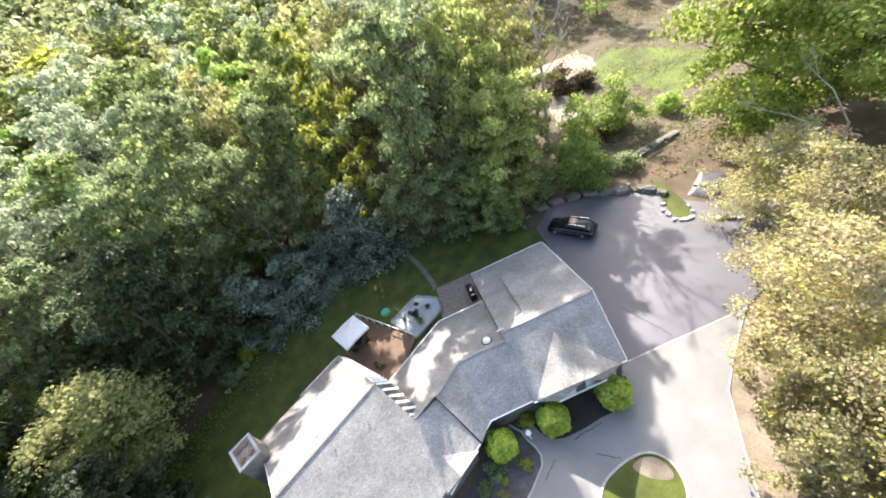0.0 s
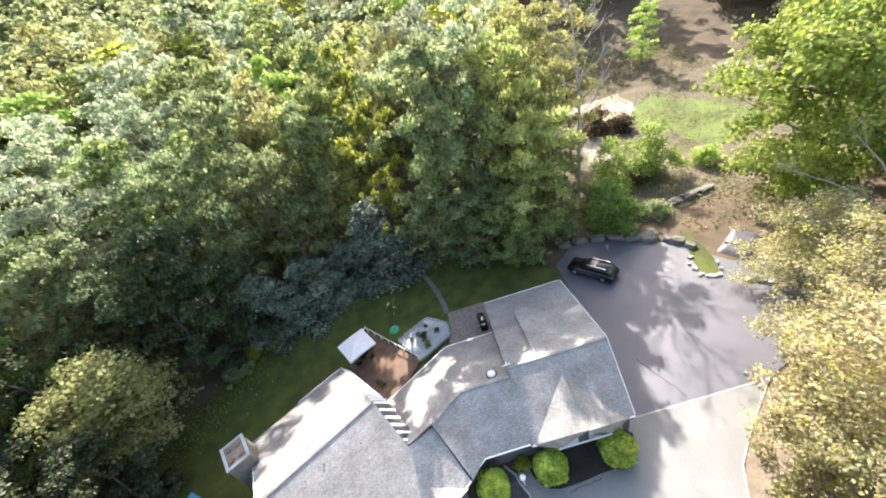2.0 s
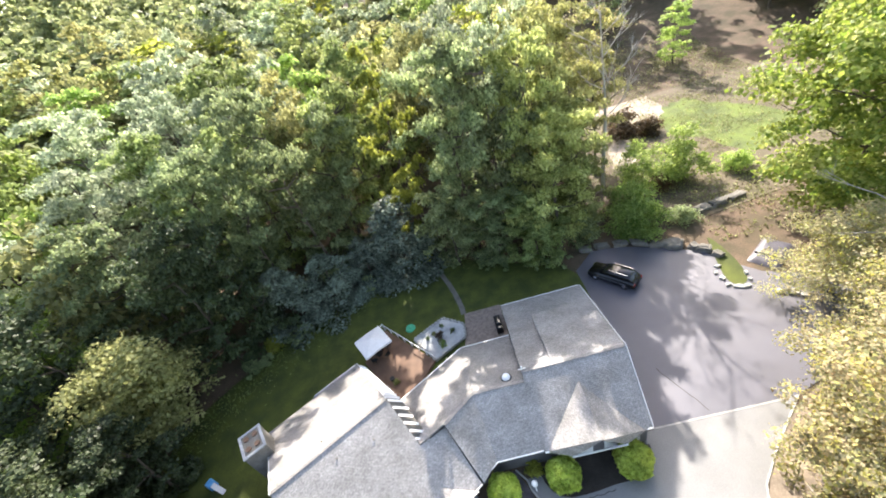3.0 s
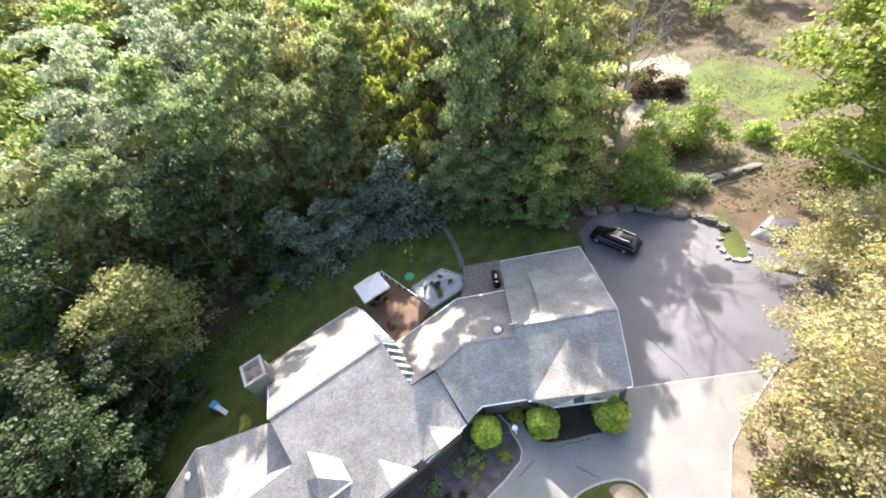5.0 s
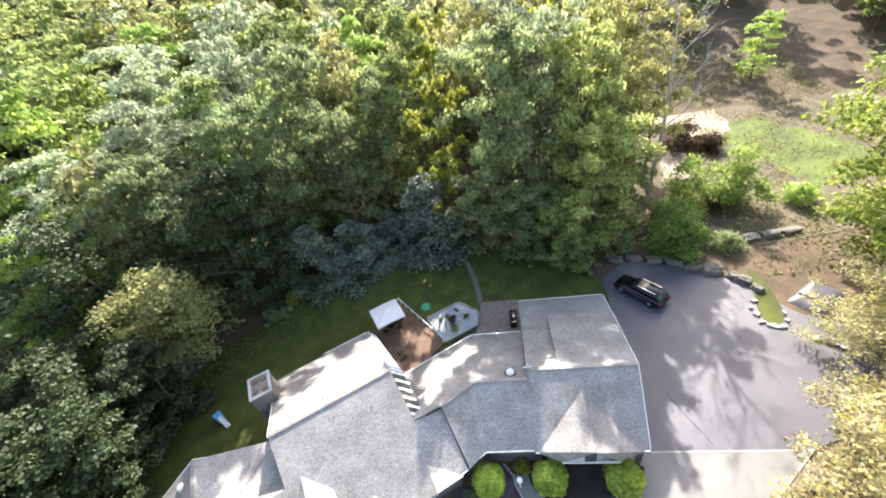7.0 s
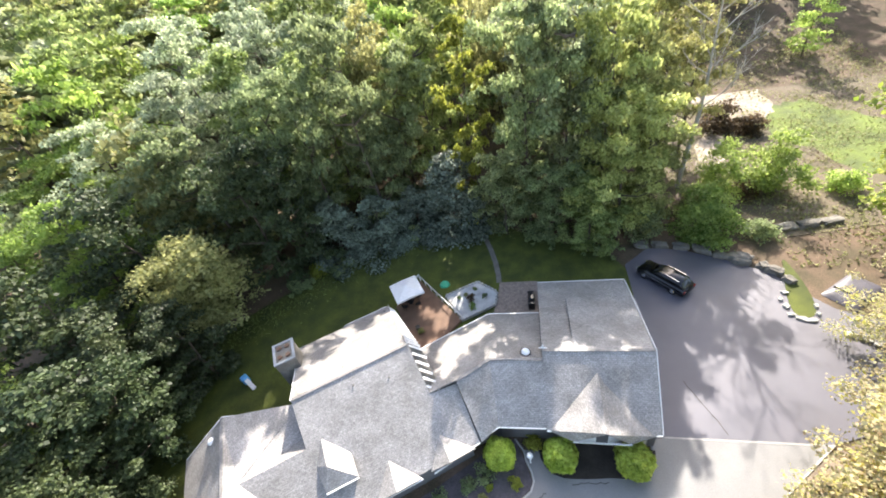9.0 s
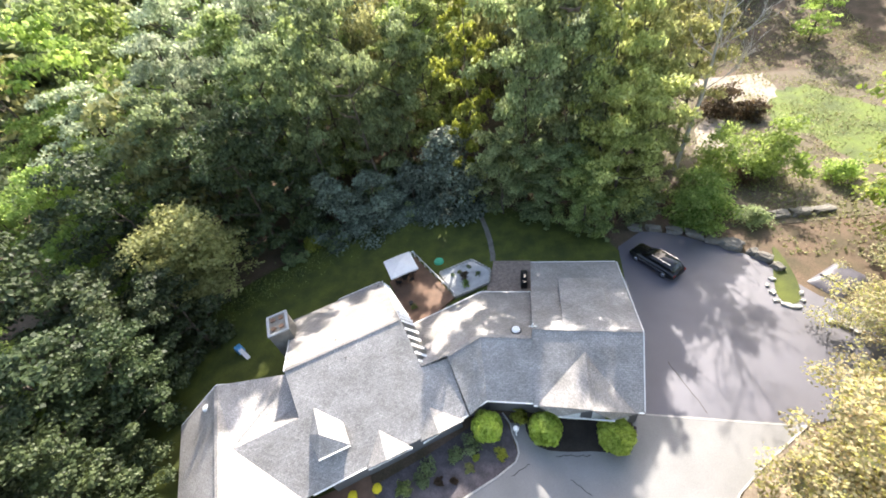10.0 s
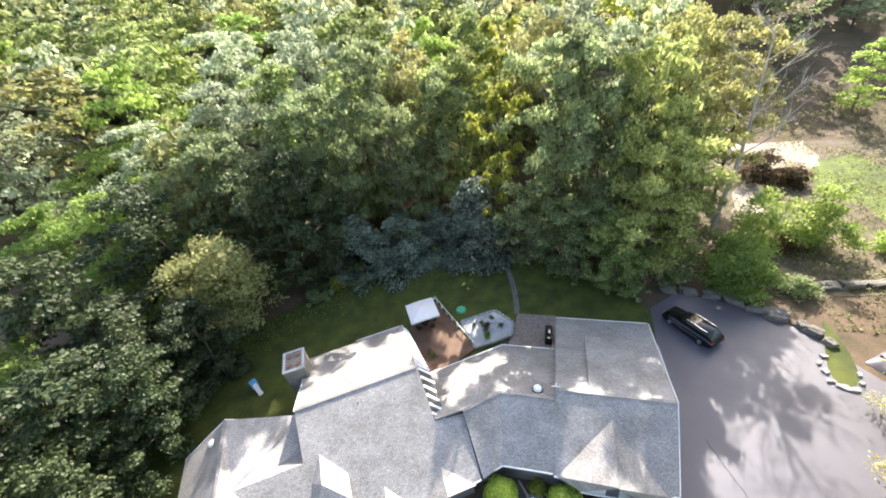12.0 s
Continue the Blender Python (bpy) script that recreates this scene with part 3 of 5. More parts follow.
def trunk_mesh(seed, height, girth, clumps, reach=0.85, limbs=14):
    g = random.Random(seed)
    bm = bmesh.new()
    p, top = Vector((0, 0, -0.3)), height * reach
    spine = [p]
    for i in range(1, 7):
        q = Vector((g.uniform(-0.04, 0.04) * height * i / 6, g.uniform(-0.04, 0.04) * height * i / 6, top * i / 6))
        rod(bm, spine[-1], q, girth * (1 - (i - 1) / 6.6), girth * (1 - i / 6.6), 7)
        spine.append(q)
    for c in g.sample(list(clumps), min(limbs, len(clumps))):
        c = Vector(c)
        z = max(height * 0.2, c.z - 0.45 * math.hypot(c.x, c.y))
        k = min(5, max(0, int(z / top * 6)))
        a = spine[k].lerp(spine[k + 1], min(1.0, max(0.0, z / top * 6 - k)))
        m = a.lerp(c, 0.55) + Vector((0, 0, -0.05 * height * g.random()))
        rod(bm, a, m, girth * 0.34, girth * 0.2, 5)
        rod(bm, m, c, girth * 0.2, girth * 0.06, 5)
    return bm


SAMPLES = {}


def sample_tree(kind, variant, radius, height, leaves, size, label, shape="round", low=0.28, clumps=46, bark=BARK, droop=0.0):
    """One tree of a kind, as a thing with a trunk and a crown; the others are copies of it."""
    seed = 100 * len(SAMPLES) + variant
    v, c = crown_data(seed, radius, height * low, height, leaves, size, shape, clumps, droop)
    tree = thing("spruce" if shape == "cone" else "tree", label, "tree", group="trees round the house")
    part("trunk", trunk_mesh(seed, height, 0.012 * height + 0.06, c), bark, tree)
    crown = new("crown", mesh_of("crown", v, LEAVES[kind]))
    crown.parent = tree
    SAMPLES[kind, variant] = [tree, radius, height]


def plant(kind, variant, x, y, height, radius, turn=None):
    tree, r, h = SAMPLES[kind, variant]
    m = pose(x, y, rise(x, y) - 0.05, 0, 0, random.uniform(0, 360) if turn is None else turn) @ Matrix.Diagonal((radius / r, radius / r, height / h, 1))
    return copy_thing(tree, m)


for far, count, size in ((False, 15000, 0.34), (True, 3000, 0.62)):
    k = 10 if far else 0
    sample_tree("green", k, 6, 18, count, size, "tall leafy tree with mid-green foliage", "tall", 0.06, 128)
    sample_tree("dark", k, 6, 18, count, size, "tall leafy tree with dark green foliage", "tall", 0.06, 128)
    sample_tree("grey", k, 6.5, 19, count, size, "tall leafy tree with silvery grey-green foliage", "tall", 0.06, 128)
    sample_tree("bright", k, 7, 17, count, size, "broad leafy tree with bright green foliage", "broad", 0.06, 112)
    sample_tree("olive", k, 6, 13, count, size * 0.9, "rounded leafy tree with olive green foliage", "round", 0.08, 110)
    sample_tree("yellow", k, 4.5, 19, count * 2 // 3, size, "slender tree turning yellow-green", "tall", 0.16, 96)
    sample_tree("tan", k, 5, 17, count * 4 // 9, size * 0.9, "slender tree turning brown and gold", "tall", 0.34, 80)
sample_tree("green", 1, 6, 17, 15000, 0.34, "tall leafy tree with mid-green foliage", "tall", 0.05, 112)
sample_tree("dark", 1, 6, 16, 15000, 0.34, "tall leafy tree with dark green foliage", "tall", 0.05, 112)
sample_tree("light", 0, 6, 17, 15000, 0.33, "leafy tree with light green foliage beside the garage", "tall", 0.05, 120)
# these two carry their shade in the dark leaf colour
sample_tree("deep", 0, 6, 16, 13000, 0.36, "leafy tree with green foliage coloured dark for shade", "tall", 0.04, 112)
sample_tree("deep", 1, 6, 17, 13000, 0.36, "leafy tree with green foliage coloured dark for shade", "tall", 0.04, 120)
sample_tree("maple", 0, 10, 20, 30000, 0.42, "large spreading maple with yellow-green foliage", "tall", 0.04, 220)
sample_tree("autumn", 0, 5.5, 13, 22000, 0.19, "tree with tan and yellow autumn leaves beside the forecourt", "broad", 0.1, 150, PALE_BARK)
sample_tree("autumn", 1, 5.5, 12, 22000, 0.19, "tree with tan and yellow autumn leaves beside the forecourt", "broad", 0.1, 150, PALE_BARK)
sample_tree("autumn", 2, 3, 5, 5000, 0.2, "low shrubby tree with tan and yellow leaves by the kerb", "broad", 0.02, 72, PALE_BARK)
sample_tree("spruce", 0, 4, 12, 13000, 0.3, "blue spruce with layered drooping boughs", "cone", 0.04, 90, droop=0.5)
sample_tree("spruce", 1, 4, 9, 11000, 0.3, "blue spruce with layered drooping boughs", "cone", 0.04, 80, droop=0.5)

# kind, variant, x, y, height, crown radius
named = [
    # along the garden and behind the spruces
    ("dark", 0, -27, 22.5, 26, 4.8), ("spruce", 0, -21.2, 21.8, 8.5, 5.0), ("spruce", 1, -26.6, 20, 9.5, 4.8), ("spruce", 0, -10.6, 25.4, 12, 5.6),
    ("spruce", 1, -16.4, 25.0, 7.5, 3.8), ("olive", 0, -37.4, 7, 14.7, 7.2), ("dark", 0, -0.6, 24.5, 28, 5.4), ("dark", 1, 4.2, 25.2, 27.5, 6.0), ("light", 0, 8.0, 24.0, 26.5, 5.2),
    ("dark", 1, -3.8, 22.6, 13.4, 4.2), ("dark", 0, 1.6, 20.6, 11.2, 4), ("green", 0, 6, 18.4, 10.1, 3.8), ("light", 0, 9.6, 20.6, 19, 5.6),
    ("light", 0, 12.8, 23.4, 18.5, 4.6),
    # second and third rows
    ("yellow", 0, -7.2, 27.6, 29, 3.7), ("grey", 0, 2.5, 36, 30, 6.2), ("green", 0, -12.5, 43, 29, 6.4), ("green", 1, -14, 34.5, 25, 5.6),
    ("tan", 0, 13.4, 34, 27, 5.2), ("grey", 0, 7.6, 31, 30, 5.0), ("tan", 0, 11.6, 27.5, 23, 4.2), ("yellow", 0, 8, 45, 28, 5), ("tan", 0, 21.5, 46, 24, 5),
    ("tan", 0, 16.5, 38, 25, 4.6), ("tan", 0, 20.4, 35.5, 24, 4.6), ("tan", 0, 15.4, 29.4, 20, 3.8), ("olive", 0, -3, 46, 29, 6.2), ("dark", 0, -20.6, 24.4, 30.5, 5.0), ("dark", 1, -17.2, 30.5, 24, 5.0),
    ("olive", 0, -20.5, 36, 25, 5.8), ("green", 1, -28, 31.5, 26, 6.2), ("tan", 0, -23, 42, 28, 5.4), ("dark", 0, -32, 25, 25, 6.4), ("grey", 0, -29, 38, 28, 6.4),
    ("green", 0, -38, 31, 27, 7), ("grey", 0, -46, 28, 26, 7.6), ("grey", 0, -40, 42, 29, 7.4), ("green", 1, -33, 48, 30, 7), ("grey", 0, -53, 40, 29, 7.6),
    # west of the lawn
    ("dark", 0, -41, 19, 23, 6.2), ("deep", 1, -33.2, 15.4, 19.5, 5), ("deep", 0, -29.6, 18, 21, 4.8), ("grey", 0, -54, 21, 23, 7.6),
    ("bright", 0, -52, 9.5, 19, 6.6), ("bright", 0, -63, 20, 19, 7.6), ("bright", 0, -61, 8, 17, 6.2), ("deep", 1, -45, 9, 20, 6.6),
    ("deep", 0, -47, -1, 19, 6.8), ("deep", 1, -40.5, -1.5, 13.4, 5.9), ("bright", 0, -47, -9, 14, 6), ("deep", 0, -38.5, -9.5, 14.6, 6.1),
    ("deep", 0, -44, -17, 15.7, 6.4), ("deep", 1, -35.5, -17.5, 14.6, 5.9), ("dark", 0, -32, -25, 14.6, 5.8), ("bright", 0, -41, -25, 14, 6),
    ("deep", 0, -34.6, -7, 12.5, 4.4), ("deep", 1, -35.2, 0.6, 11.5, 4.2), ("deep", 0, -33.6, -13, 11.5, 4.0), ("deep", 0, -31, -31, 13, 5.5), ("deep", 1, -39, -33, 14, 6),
    # east of the forecourt
    ("autumn", 0, 19.6, -10, 13, 6.6), ("autumn", 1, 25.3, -4, 12, 6.2), ("autumn", 0, 16.8, -16.6, 12, 6), ("autumn", 1, 29, -13, 13, 6.4),
    ("autumn", 1, 26, -21, 13, 6), ("autumn", 0, 29, 4.2, 9.5, 5.2), ("autumn", 1, 35, -5, 12, 6), ("autumn", 2, 14.9, -11.6, 7.5, 3.2),
    ("autumn", 2, 13.2, -15.2, 6.5, 3.0), ("autumn", 2, 18.3, -8.2, 6, 3.0), ("autumn", 2, 22.6, -4.6, 5.5, 3.0), ("autumn", 2, 11.8, -19.4, 6, 3.0),
    ("maple", 0, 38.6, 14.2, 21, 10), ("bright", 0, 49, 3, 18, 8), ("green", 0, 49, 14, 22, 7.6),
    # beyond the clearing
    ("grey", 10, 66, 106, 18, 7), ("green", 10, 84, 88, 18, 7), ("dark", 10, 48, 96, 19, 7), ("bright", 10, 52, 70, 13, 4.4), ("olive", 10, 80, 58, 17, 6.5), ("dark", 10, 70, 40, 17, 7),
]
for row in named:
    plant(*row)
spots = [(r[2], r[3]) for r in named]
g = random.Random(5)
kinds = [("green", 10), ("green", 10), ("dark", 10), ("grey", 10), ("green", 10), ("olive", 10), ("grey", 10), ("olive", 10), ("grey", 10), ("bright", 10), ("green", 10), ("yellow", 10), ("tan", 10)]
tries = 0
while tries < 9000 and len(spots) < 205:
    tries += 1
    x, y = g.uniform(-150, 110), g.uniform(-10, 180)
    if y < 47 and x > -46 or x < -40 and y < 12 or (20 < x < 80 and y < 112):
        continue
    if 132 < y < 178 and abs(x + 1.2 + (y + 19) * 0.089) < 10:
        continue
    near = math.hypot(x + 1, y + 19)
    if near > 60 + g.random() ** 0.9 * 120 or min(math.hypot(x - a, y - b) for a, b in spots) < 5.6 + near * 0.012:
        continue
    spots.append((x, y))
    plant(*g.choice(kinds), x, y, g.uniform(22, 29), g.uniform(6.2, 8.6))
for tree, r, h in SAMPLES.values():
    for o in (*tree.children, tree):
        bpy.data.objects.remove(o)

# the hills beyond: crowns too far off to tell apart
g = random.Random(21)
far = []
while len(far) < 860:
    az, d = radians(g.uniform(-88, 62)), g.uniform(100, 200) if len(far) < 320 else g.uniform(150, 470)
    if len(far) >= 520:
        az, d = radians(g.uniform(-58, -18)), g.uniform(150, 330)
    x, y = -1 + d * math.sin(az), -19 + d * math.cos(az)
    if 140 < y < 185 and abs(x + 1.2 + (y + 19) * 0.089) < 11:
        continue
    if 20 < x < 88 and y < 120:
        continue
    if min([9] + [math.hypot(x - a, y - b) for a, b in spots[-60:]]) < 7:
        continue
    v, c = crown_data(9000 + len(far), g.uniform(6, 9), 1.0, g.uniform(16, 24), 270, 2.0, "round", 22)
    far.append(v + np.array([x, y, rise(x, y)]))
woods = new("far_woods", mesh_of("far_woods", np.concatenate(far), LEAVES["far"]))
tagged(woods, "distant wooded hillside in mixed green and yellow", "woods", kind="stuff")
# low growth along the wood's edge
lines = [[(-36.5, -16), (-36.8, -4), (-36, 3)], [(-33.5, 10.5), (-28.5, 14.6), (-24, 18.0)], [(-19.5, 21.6), (-14, 23.6)], [(-4.5, 22.3), (4.5, 18.2), (9.5, 16.6)]]
low = []
for n, line in enumerate(lines):
    for (x0, y0), (x1, y1) in zip(line, line[1:]):
        for k in range(max(2, int(math.hypot(x1 - x0, y1 - y0) / 1.5))):
            f = g.random()
            v, c = crown_data(5000 + 97 * n + k, g.uniform(1.0, 1.9), 0.0, g.uniform(1.0, 2.6), 420, 0.3, "round", 12)
            low.append(v + np.array([x0 + (x1 - x0) * f + g.uniform(-0.6, 0.6), y0 + (y1 - y0) * f + g.uniform(-0.3, 1.2), 0]))
tagged(new("undergrowth", mesh_of("undergrowth", np.concatenate(low), LEAVES["dark"])), "dark green undergrowth along the wood's edge", "undergrowth", kind="stuff")

# weeds, tufts and fallen leaves that break up the open ground
def litter(name, count, spots_of, size, kind, label, seed):
    gg = np.random.default_rng(seed)
    p = np.array([spots_of(gg) for _ in range(count)])
    nr = gg.normal(size=(count, 3)) * 0.5 + [0, 0, 1]
    nr /= np.linalg.norm(nr, axis=1)[:, None]
    s = np.cross(nr, gg.normal(size=(count, 3)))
    s /= np.linalg.norm(s, axis=1)[:, None]
    t = np.cross(nr, s)
    k = size * gg.uniform(0.5, 1.5, count)[:, None]
    v = np.stack([p - s * k, p + t * k * 0.5, p + s * k, p - t * k * 0.5], 1).reshape(-1, 3)
    tagged(new(name, mesh_of(name, v, LEAVES[kind])), label, "ground cover", kind="stuff")


def in_clearing(gg):
    while True:
        x, y = gg.uniform(16, 62), gg.uniform(14, 88)
        if (x > 25.5 or y > 19) and noise.noise((x * 0.16, y * 0.16, 2)) + 0.5 * gg.normal() * 0.5 > 0.0:
            return x, y, rise(x, y) + gg.uniform(0.03, 0.45) ** 1.5


def on_lawn_edge(gg):
    k = gg.uniform(0, 1)
    return -38 + 46 * k + gg.normal() * 1.2, 4 + 22 * math.sin(k * 2.3) + gg.normal() * 1.6, gg.uniform(0.02, 0.2)


def on_verge(gg):
    while True:
        x, y = gg.uniform(10, 40), gg.uniform(-28, 0)
        if x + 0.45 * (-y) * -1 > 9.5 + 0.62 * (y + 16) * 0.6 and x > 20.5 + 1.05 * (y + 4) * 0.62:
            return x, y, gg.uniform(0.02, 0.15)


litter("weeds", 30000, in_clearing, 0.15, "olive", "low weeds and grass tufts in the clearing", 31)
litter("leaf_litter", 4000, in_clearing, 0.13, "plum", "brown fallen leaves in the clearing", 32)
litter("lawn_tufts", 5000, on_lawn_edge, 0.1, "green", "rough grass along the lawn's edge", 33)
litter("fallen_leaves", 9000, on_verge, 0.12, "autumn", "pale fallen leaves beside the forecourt", 34)
# ---- details of the house ----
def beam(a, b, w=0.09, hgt=0.12):
    """A straight squared length from a to b."""
    bm = bmesh.new()
    a, b = Vector(a), Vector(b)
    d = (b - a).normalized()
    side = d.cross(Vector((0, 0, 1))).normalized() * w / 2
    up = Vector((0, 0, hgt / 2))
    q = [[bm.verts.new(p + s * side + t * up) for s, t in ((-1, -1), (1, -1), (1, 1), (-1, 1))] for p in (a, b)]
    for k in range(4):
        bm.faces.new((q[0][k], q[0][(k + 1) % 4], q[1][(k + 1) % 4], q[1][k]))
    bm.faces.new(q[0][::-1])
    bm.faces.new(q[1])
    bmesh.ops.recalc_face_normals(bm, faces=bm.faces)
    return bm


gutters = [
    ((-0.35, -5.1, 2.84), (1.5, -5.1, 2.84)), ((5.5, -5.1, 2.84), (7.6, -5.1, 2.84)), ((1.5, -5.8, 2.82), (5.45, -5.8, 2.82)),
    ((-0.4, -4.92, 2.82), (-4.0, -4.97, 2.82)), ((-4.02, -4.99, 2.82), (-5.3, -5.95, 2.82)),
    ((-0.4, 6.43, 2.82), (-5.26, 6.4, 2.82)), ((-5.32, 6.4, 2.82), (-11.6, 2.3, 2.82)),
    (on_main(-2.0, -8.17, 2.82), on_main(2.0, -8.5, 2.82)), (on_main(2.9, -8.45, 2.82), on_main(6.4, -8.38, 2.82)), (on_main(6.5, -8.17, 2.82), on_main(10.6, -8.17, 2.82)),
    (on_main(0.2, 9.57, 2.82), on_main(5.0, 9.57, 2.82)), (on_main(9.35, -6.78, 4.42), on_main(6.95, -6.83, 4.42)), ((-0.3, 10.52, 2.82), (8.1, 10.52, 2.82)),
]
for a, b in gutters:
    part("gutter", beam(a, b), TRIM, house, "white gutter")
rakes = [
    ((8.2, 10.4, 2.86), (8.06, 0, 5.86)), ((8.06, 0, 5.86), (7.66, -5.0, 2.86)), (on_main(-0.05, 9.5, 2.86), on_main(-0.05, 0.05, 7.16)),
    (on_main(10.05, 9.1, 3.0), on_main(10.05, 0, 7.16)), ((-26.45, -6.65, 5.95), (-30.4, -9.05, 2.86)), ((-26.45, -6.6, 5.95), (-22.8, -4.35, 2.86)),
]
for a, b in rakes:
    part("fascia", beam(a, b, 0.06, 0.2), TRIM, house, "white barge board")
ridges = [((-0.35, 0, 5.93), (8.0, 0, 5.93)), ((-0.36, -0.68, 5.63), (-4.6, -0.68, 5.63)), ((-4.6, -0.68, 5.63), (-7.2, -2.6, 5.47)), (on_main(0, 0, 7.23), on_main(10, 0, 7.23)), ((-26.4, -6.7, 6.03), (-18.4, -18.8, 6.03))]
for a, b in ridges:
    part("ridge_cap", beam(a, b, 0.24, 0.02), SHINGLE, house)
# white slatted screen along the gable above the deck; an added sheet darkens its gaps
for n0, n1 in ((8.9, 0.0), (0.0, -3.5)):
    z0, z1 = (7.2 - abs(n) * (4.3 / 9.5 if n > 0 else 4.3 / 8.1) - 0.3 for n in (n0, n1))
    w0, w1 = 0.36 + 0.06 * (9 - n0), 0.36 + 0.06 * (9 - max(n1, -0.5))
    part("screen", slope([on_main(-0.08, n0, z0), on_main(-0.08, n1, z1), on_main(-0.08 - w1, n1 - 0.4, z1 - 0.2 - w1 * 0.7), on_main(-0.08 - w0, n0 - 0.4, z0 - 0.2 - w0 * 0.7)], 0.03), STONE, house, "grey sheet added under the slats to darken the gaps")
for i in range(20):
    n = 8.9 - i * 0.64
    z = 7.2 - abs(n) * (4.3 / 9.5 if n > 0 else 4.3 / 8.1)
    w = 0.38 + 0.06 * (9 - n) if n > -1.0 else 0.85
    part("slat", beam(on_main(-0.1, n, z - 0.14), on_main(-0.1 - w, n - 0.45, z - 0.3 - w * 0.7), 0.2, 0.05), TRIM, house, "white slat of the gable screen")
# glazed gable end over the deck: white posts with dark glass between
for i in range(9):
    n0 = 0.5 + i * 1.0
    tall = 7.0 - (n0 + 0.5) * 4.3 / 9.5
    p, q = on_main(0.16, n0, 0), on_main(0.16, n0 + 0.3, 0)
    r, s = on_main(0.42, n0 + 0.3, 0), on_main(0.42, n0, 0)
    part("post", prism([p[:2], q[:2], r[:2], s[:2]], 0.0, tall), TRIM, house, "white post of the glazed gable")
    p, q = on_main(0.3, n0 + 0.3, 0), on_main(0.3, n0 + 1.0, 0)
    r, s = on_main(0.42, n0 + 1.0, 0), on_main(0.42, n0 + 0.3, 0)
    part("window", prism([p[:2], q[:2], r[:2], s[:2]], 0.4, tall - 0.35), GLASS, house, "dark pane in the glazed gable")
part("gable_wall", prism([on_main(0.45, 0.0, 0)[:2], on_main(0.45, 8.6, 0)[:2], on_main(0.7, 8.6, 0)[:2], on_main(0.7, 0, 0)[:2]], 2.9, 3.4), SIDING, house)
win = part("dormer_window", prism([on_main(8.9, -6.47, 0)[:2], on_main(7.45, -6.47, 0)[:2], on_main(7.45, -6.52, 0)[:2], on_main(8.9, -6.52, 0)[:2]], 3.75, 4.35), TRIM, house, "white-framed dormer window")
for k in (7.52, 8.22):
    part("pane", prism([on_main(k, -6.5, 0)[:2], on_main(k + 0.6, -6.5, 0)[:2], on_main(k + 0.6, -6.54, 0)[:2], on_main(k, -6.54, 0)[:2]], 3.82, 4.28), GLASS, win)
# garage doors, entrance door and front windows under the eaves
for x in (0.6, 4.2):
    door = part("garage_door", boxed(x, -4.68, 0.02, x + 2.7, -4.6, 2.25), TRIM, house, "white panelled garage door")
    for r in range(4):
        for k in range(3):
            part("panel", boxed(x + 0.12 + k * 0.85, -4.71, 0.12 + r * 0.53, x + 0.85 + k * 0.85, -4.67, 0.53 + r * 0.53), TRIM, door)
# roof fittings
tube = bmesh.new()
rod(tube, (0, 0, 0), (0, 0, 0.18), 0.36, 0.34, 20)
dome = bmesh.ops.create_uvsphere(tube, u_segments=18, v_segments=8, radius=0.33)
bmesh.ops.transform(tube, matrix=Matrix.Translation((0, 0, 0.18)) @ Matrix.Diagonal((1, 1, 0.55, 1)), verts=dome["verts"])
tube_1 = part("skylight", tube, TRIM, house, "round white skylight dome")
tube_1.location = (-1.68, 0.14, 5.34)
skirt = bmesh.new()
rod(skirt, (0, 0, -0.2), (0, 0, 0.12), 0.5, 0.42, 20)
part("flashing", skirt, BLACK, tube_1, "black flashing ring")
tube_2 = part("skylight", bmesh.new(), TRIM, house, "round white skylight dome")
tube_2.data = tube_1.data
tube_2.location = (-26.9, -8.2, 4.98)
pipe = bmesh.new()
rod(pipe, (-0.3, 0.15, 5.6), (-0.3, 0.15, 6.35), 0.06, 0.06, 10)
rod(pipe, (-0.62, 0.15, 6.0), (0.02, 0.15, 6.0), 0.05, 0.05, 8)
part("vent_pipe", pipe, TRIM, house, "white vent pipe with cross piece")
for u, n, z in ((5.6, 1.2, 6.66), (2.4, -1.6, 6.35), (5.2, -1.0, 6.67)):
    pipe = bmesh.new()
    p = Vector(on_main(u, n, z - 0.1))
    rod(pipe, p, p + Vector((0, 0, 0.2)), 0.07, 0.07, 10)
    part("vent_pipe", pipe, STONE, house, "grey plumbing vent")
# chimney
def ring(u0, u1, n0, n1):
    return [on_main(u, n, 0)[:2] for u, n in ((u0, n0), (u1, n0), (u1, n1), (u0, n1))]


chimney = part("chimney", prism(ring(9.45, 11.3, 4.95, 7.35), -0.1, 6.35), STONE, house, "broad stone chimney")
part("crown", prism(ring(9.6, 11.15, 5.1, 7.2), 6.35, 6.4), STONE, chimney, "weathered mortar chimney top")
for r in (ring(9.4, 9.62, 4.9, 7.4), ring(11.13, 11.35, 4.9, 7.4), ring(9.63, 11.12, 4.9, 5.1), ring(9.63, 11.12, 7.2, 7.4)):
    part("cap", prism(r, 6.35, 6.47), FLAG, chimney, "pale stone coping")
for u in (10.0, 10.75):
    for n in (5.6, 6.7):
        flue = bmesh.new()
        p = Vector(on_main(u, n, 6.39))
        rod(flue, p, p + Vector((0, 0, 0.14)), 0.24, 0.22, 12)
        part("flue", flue, DECK, chimney, "brown clay flue")

# ---- garden side ----
def spot(bm_list, name, label, category, at):
    root = thing(name, label, category, at)
    for n, bm, mat, lab in bm_list:
        part(n, bm, mat, root, lab)
    return root


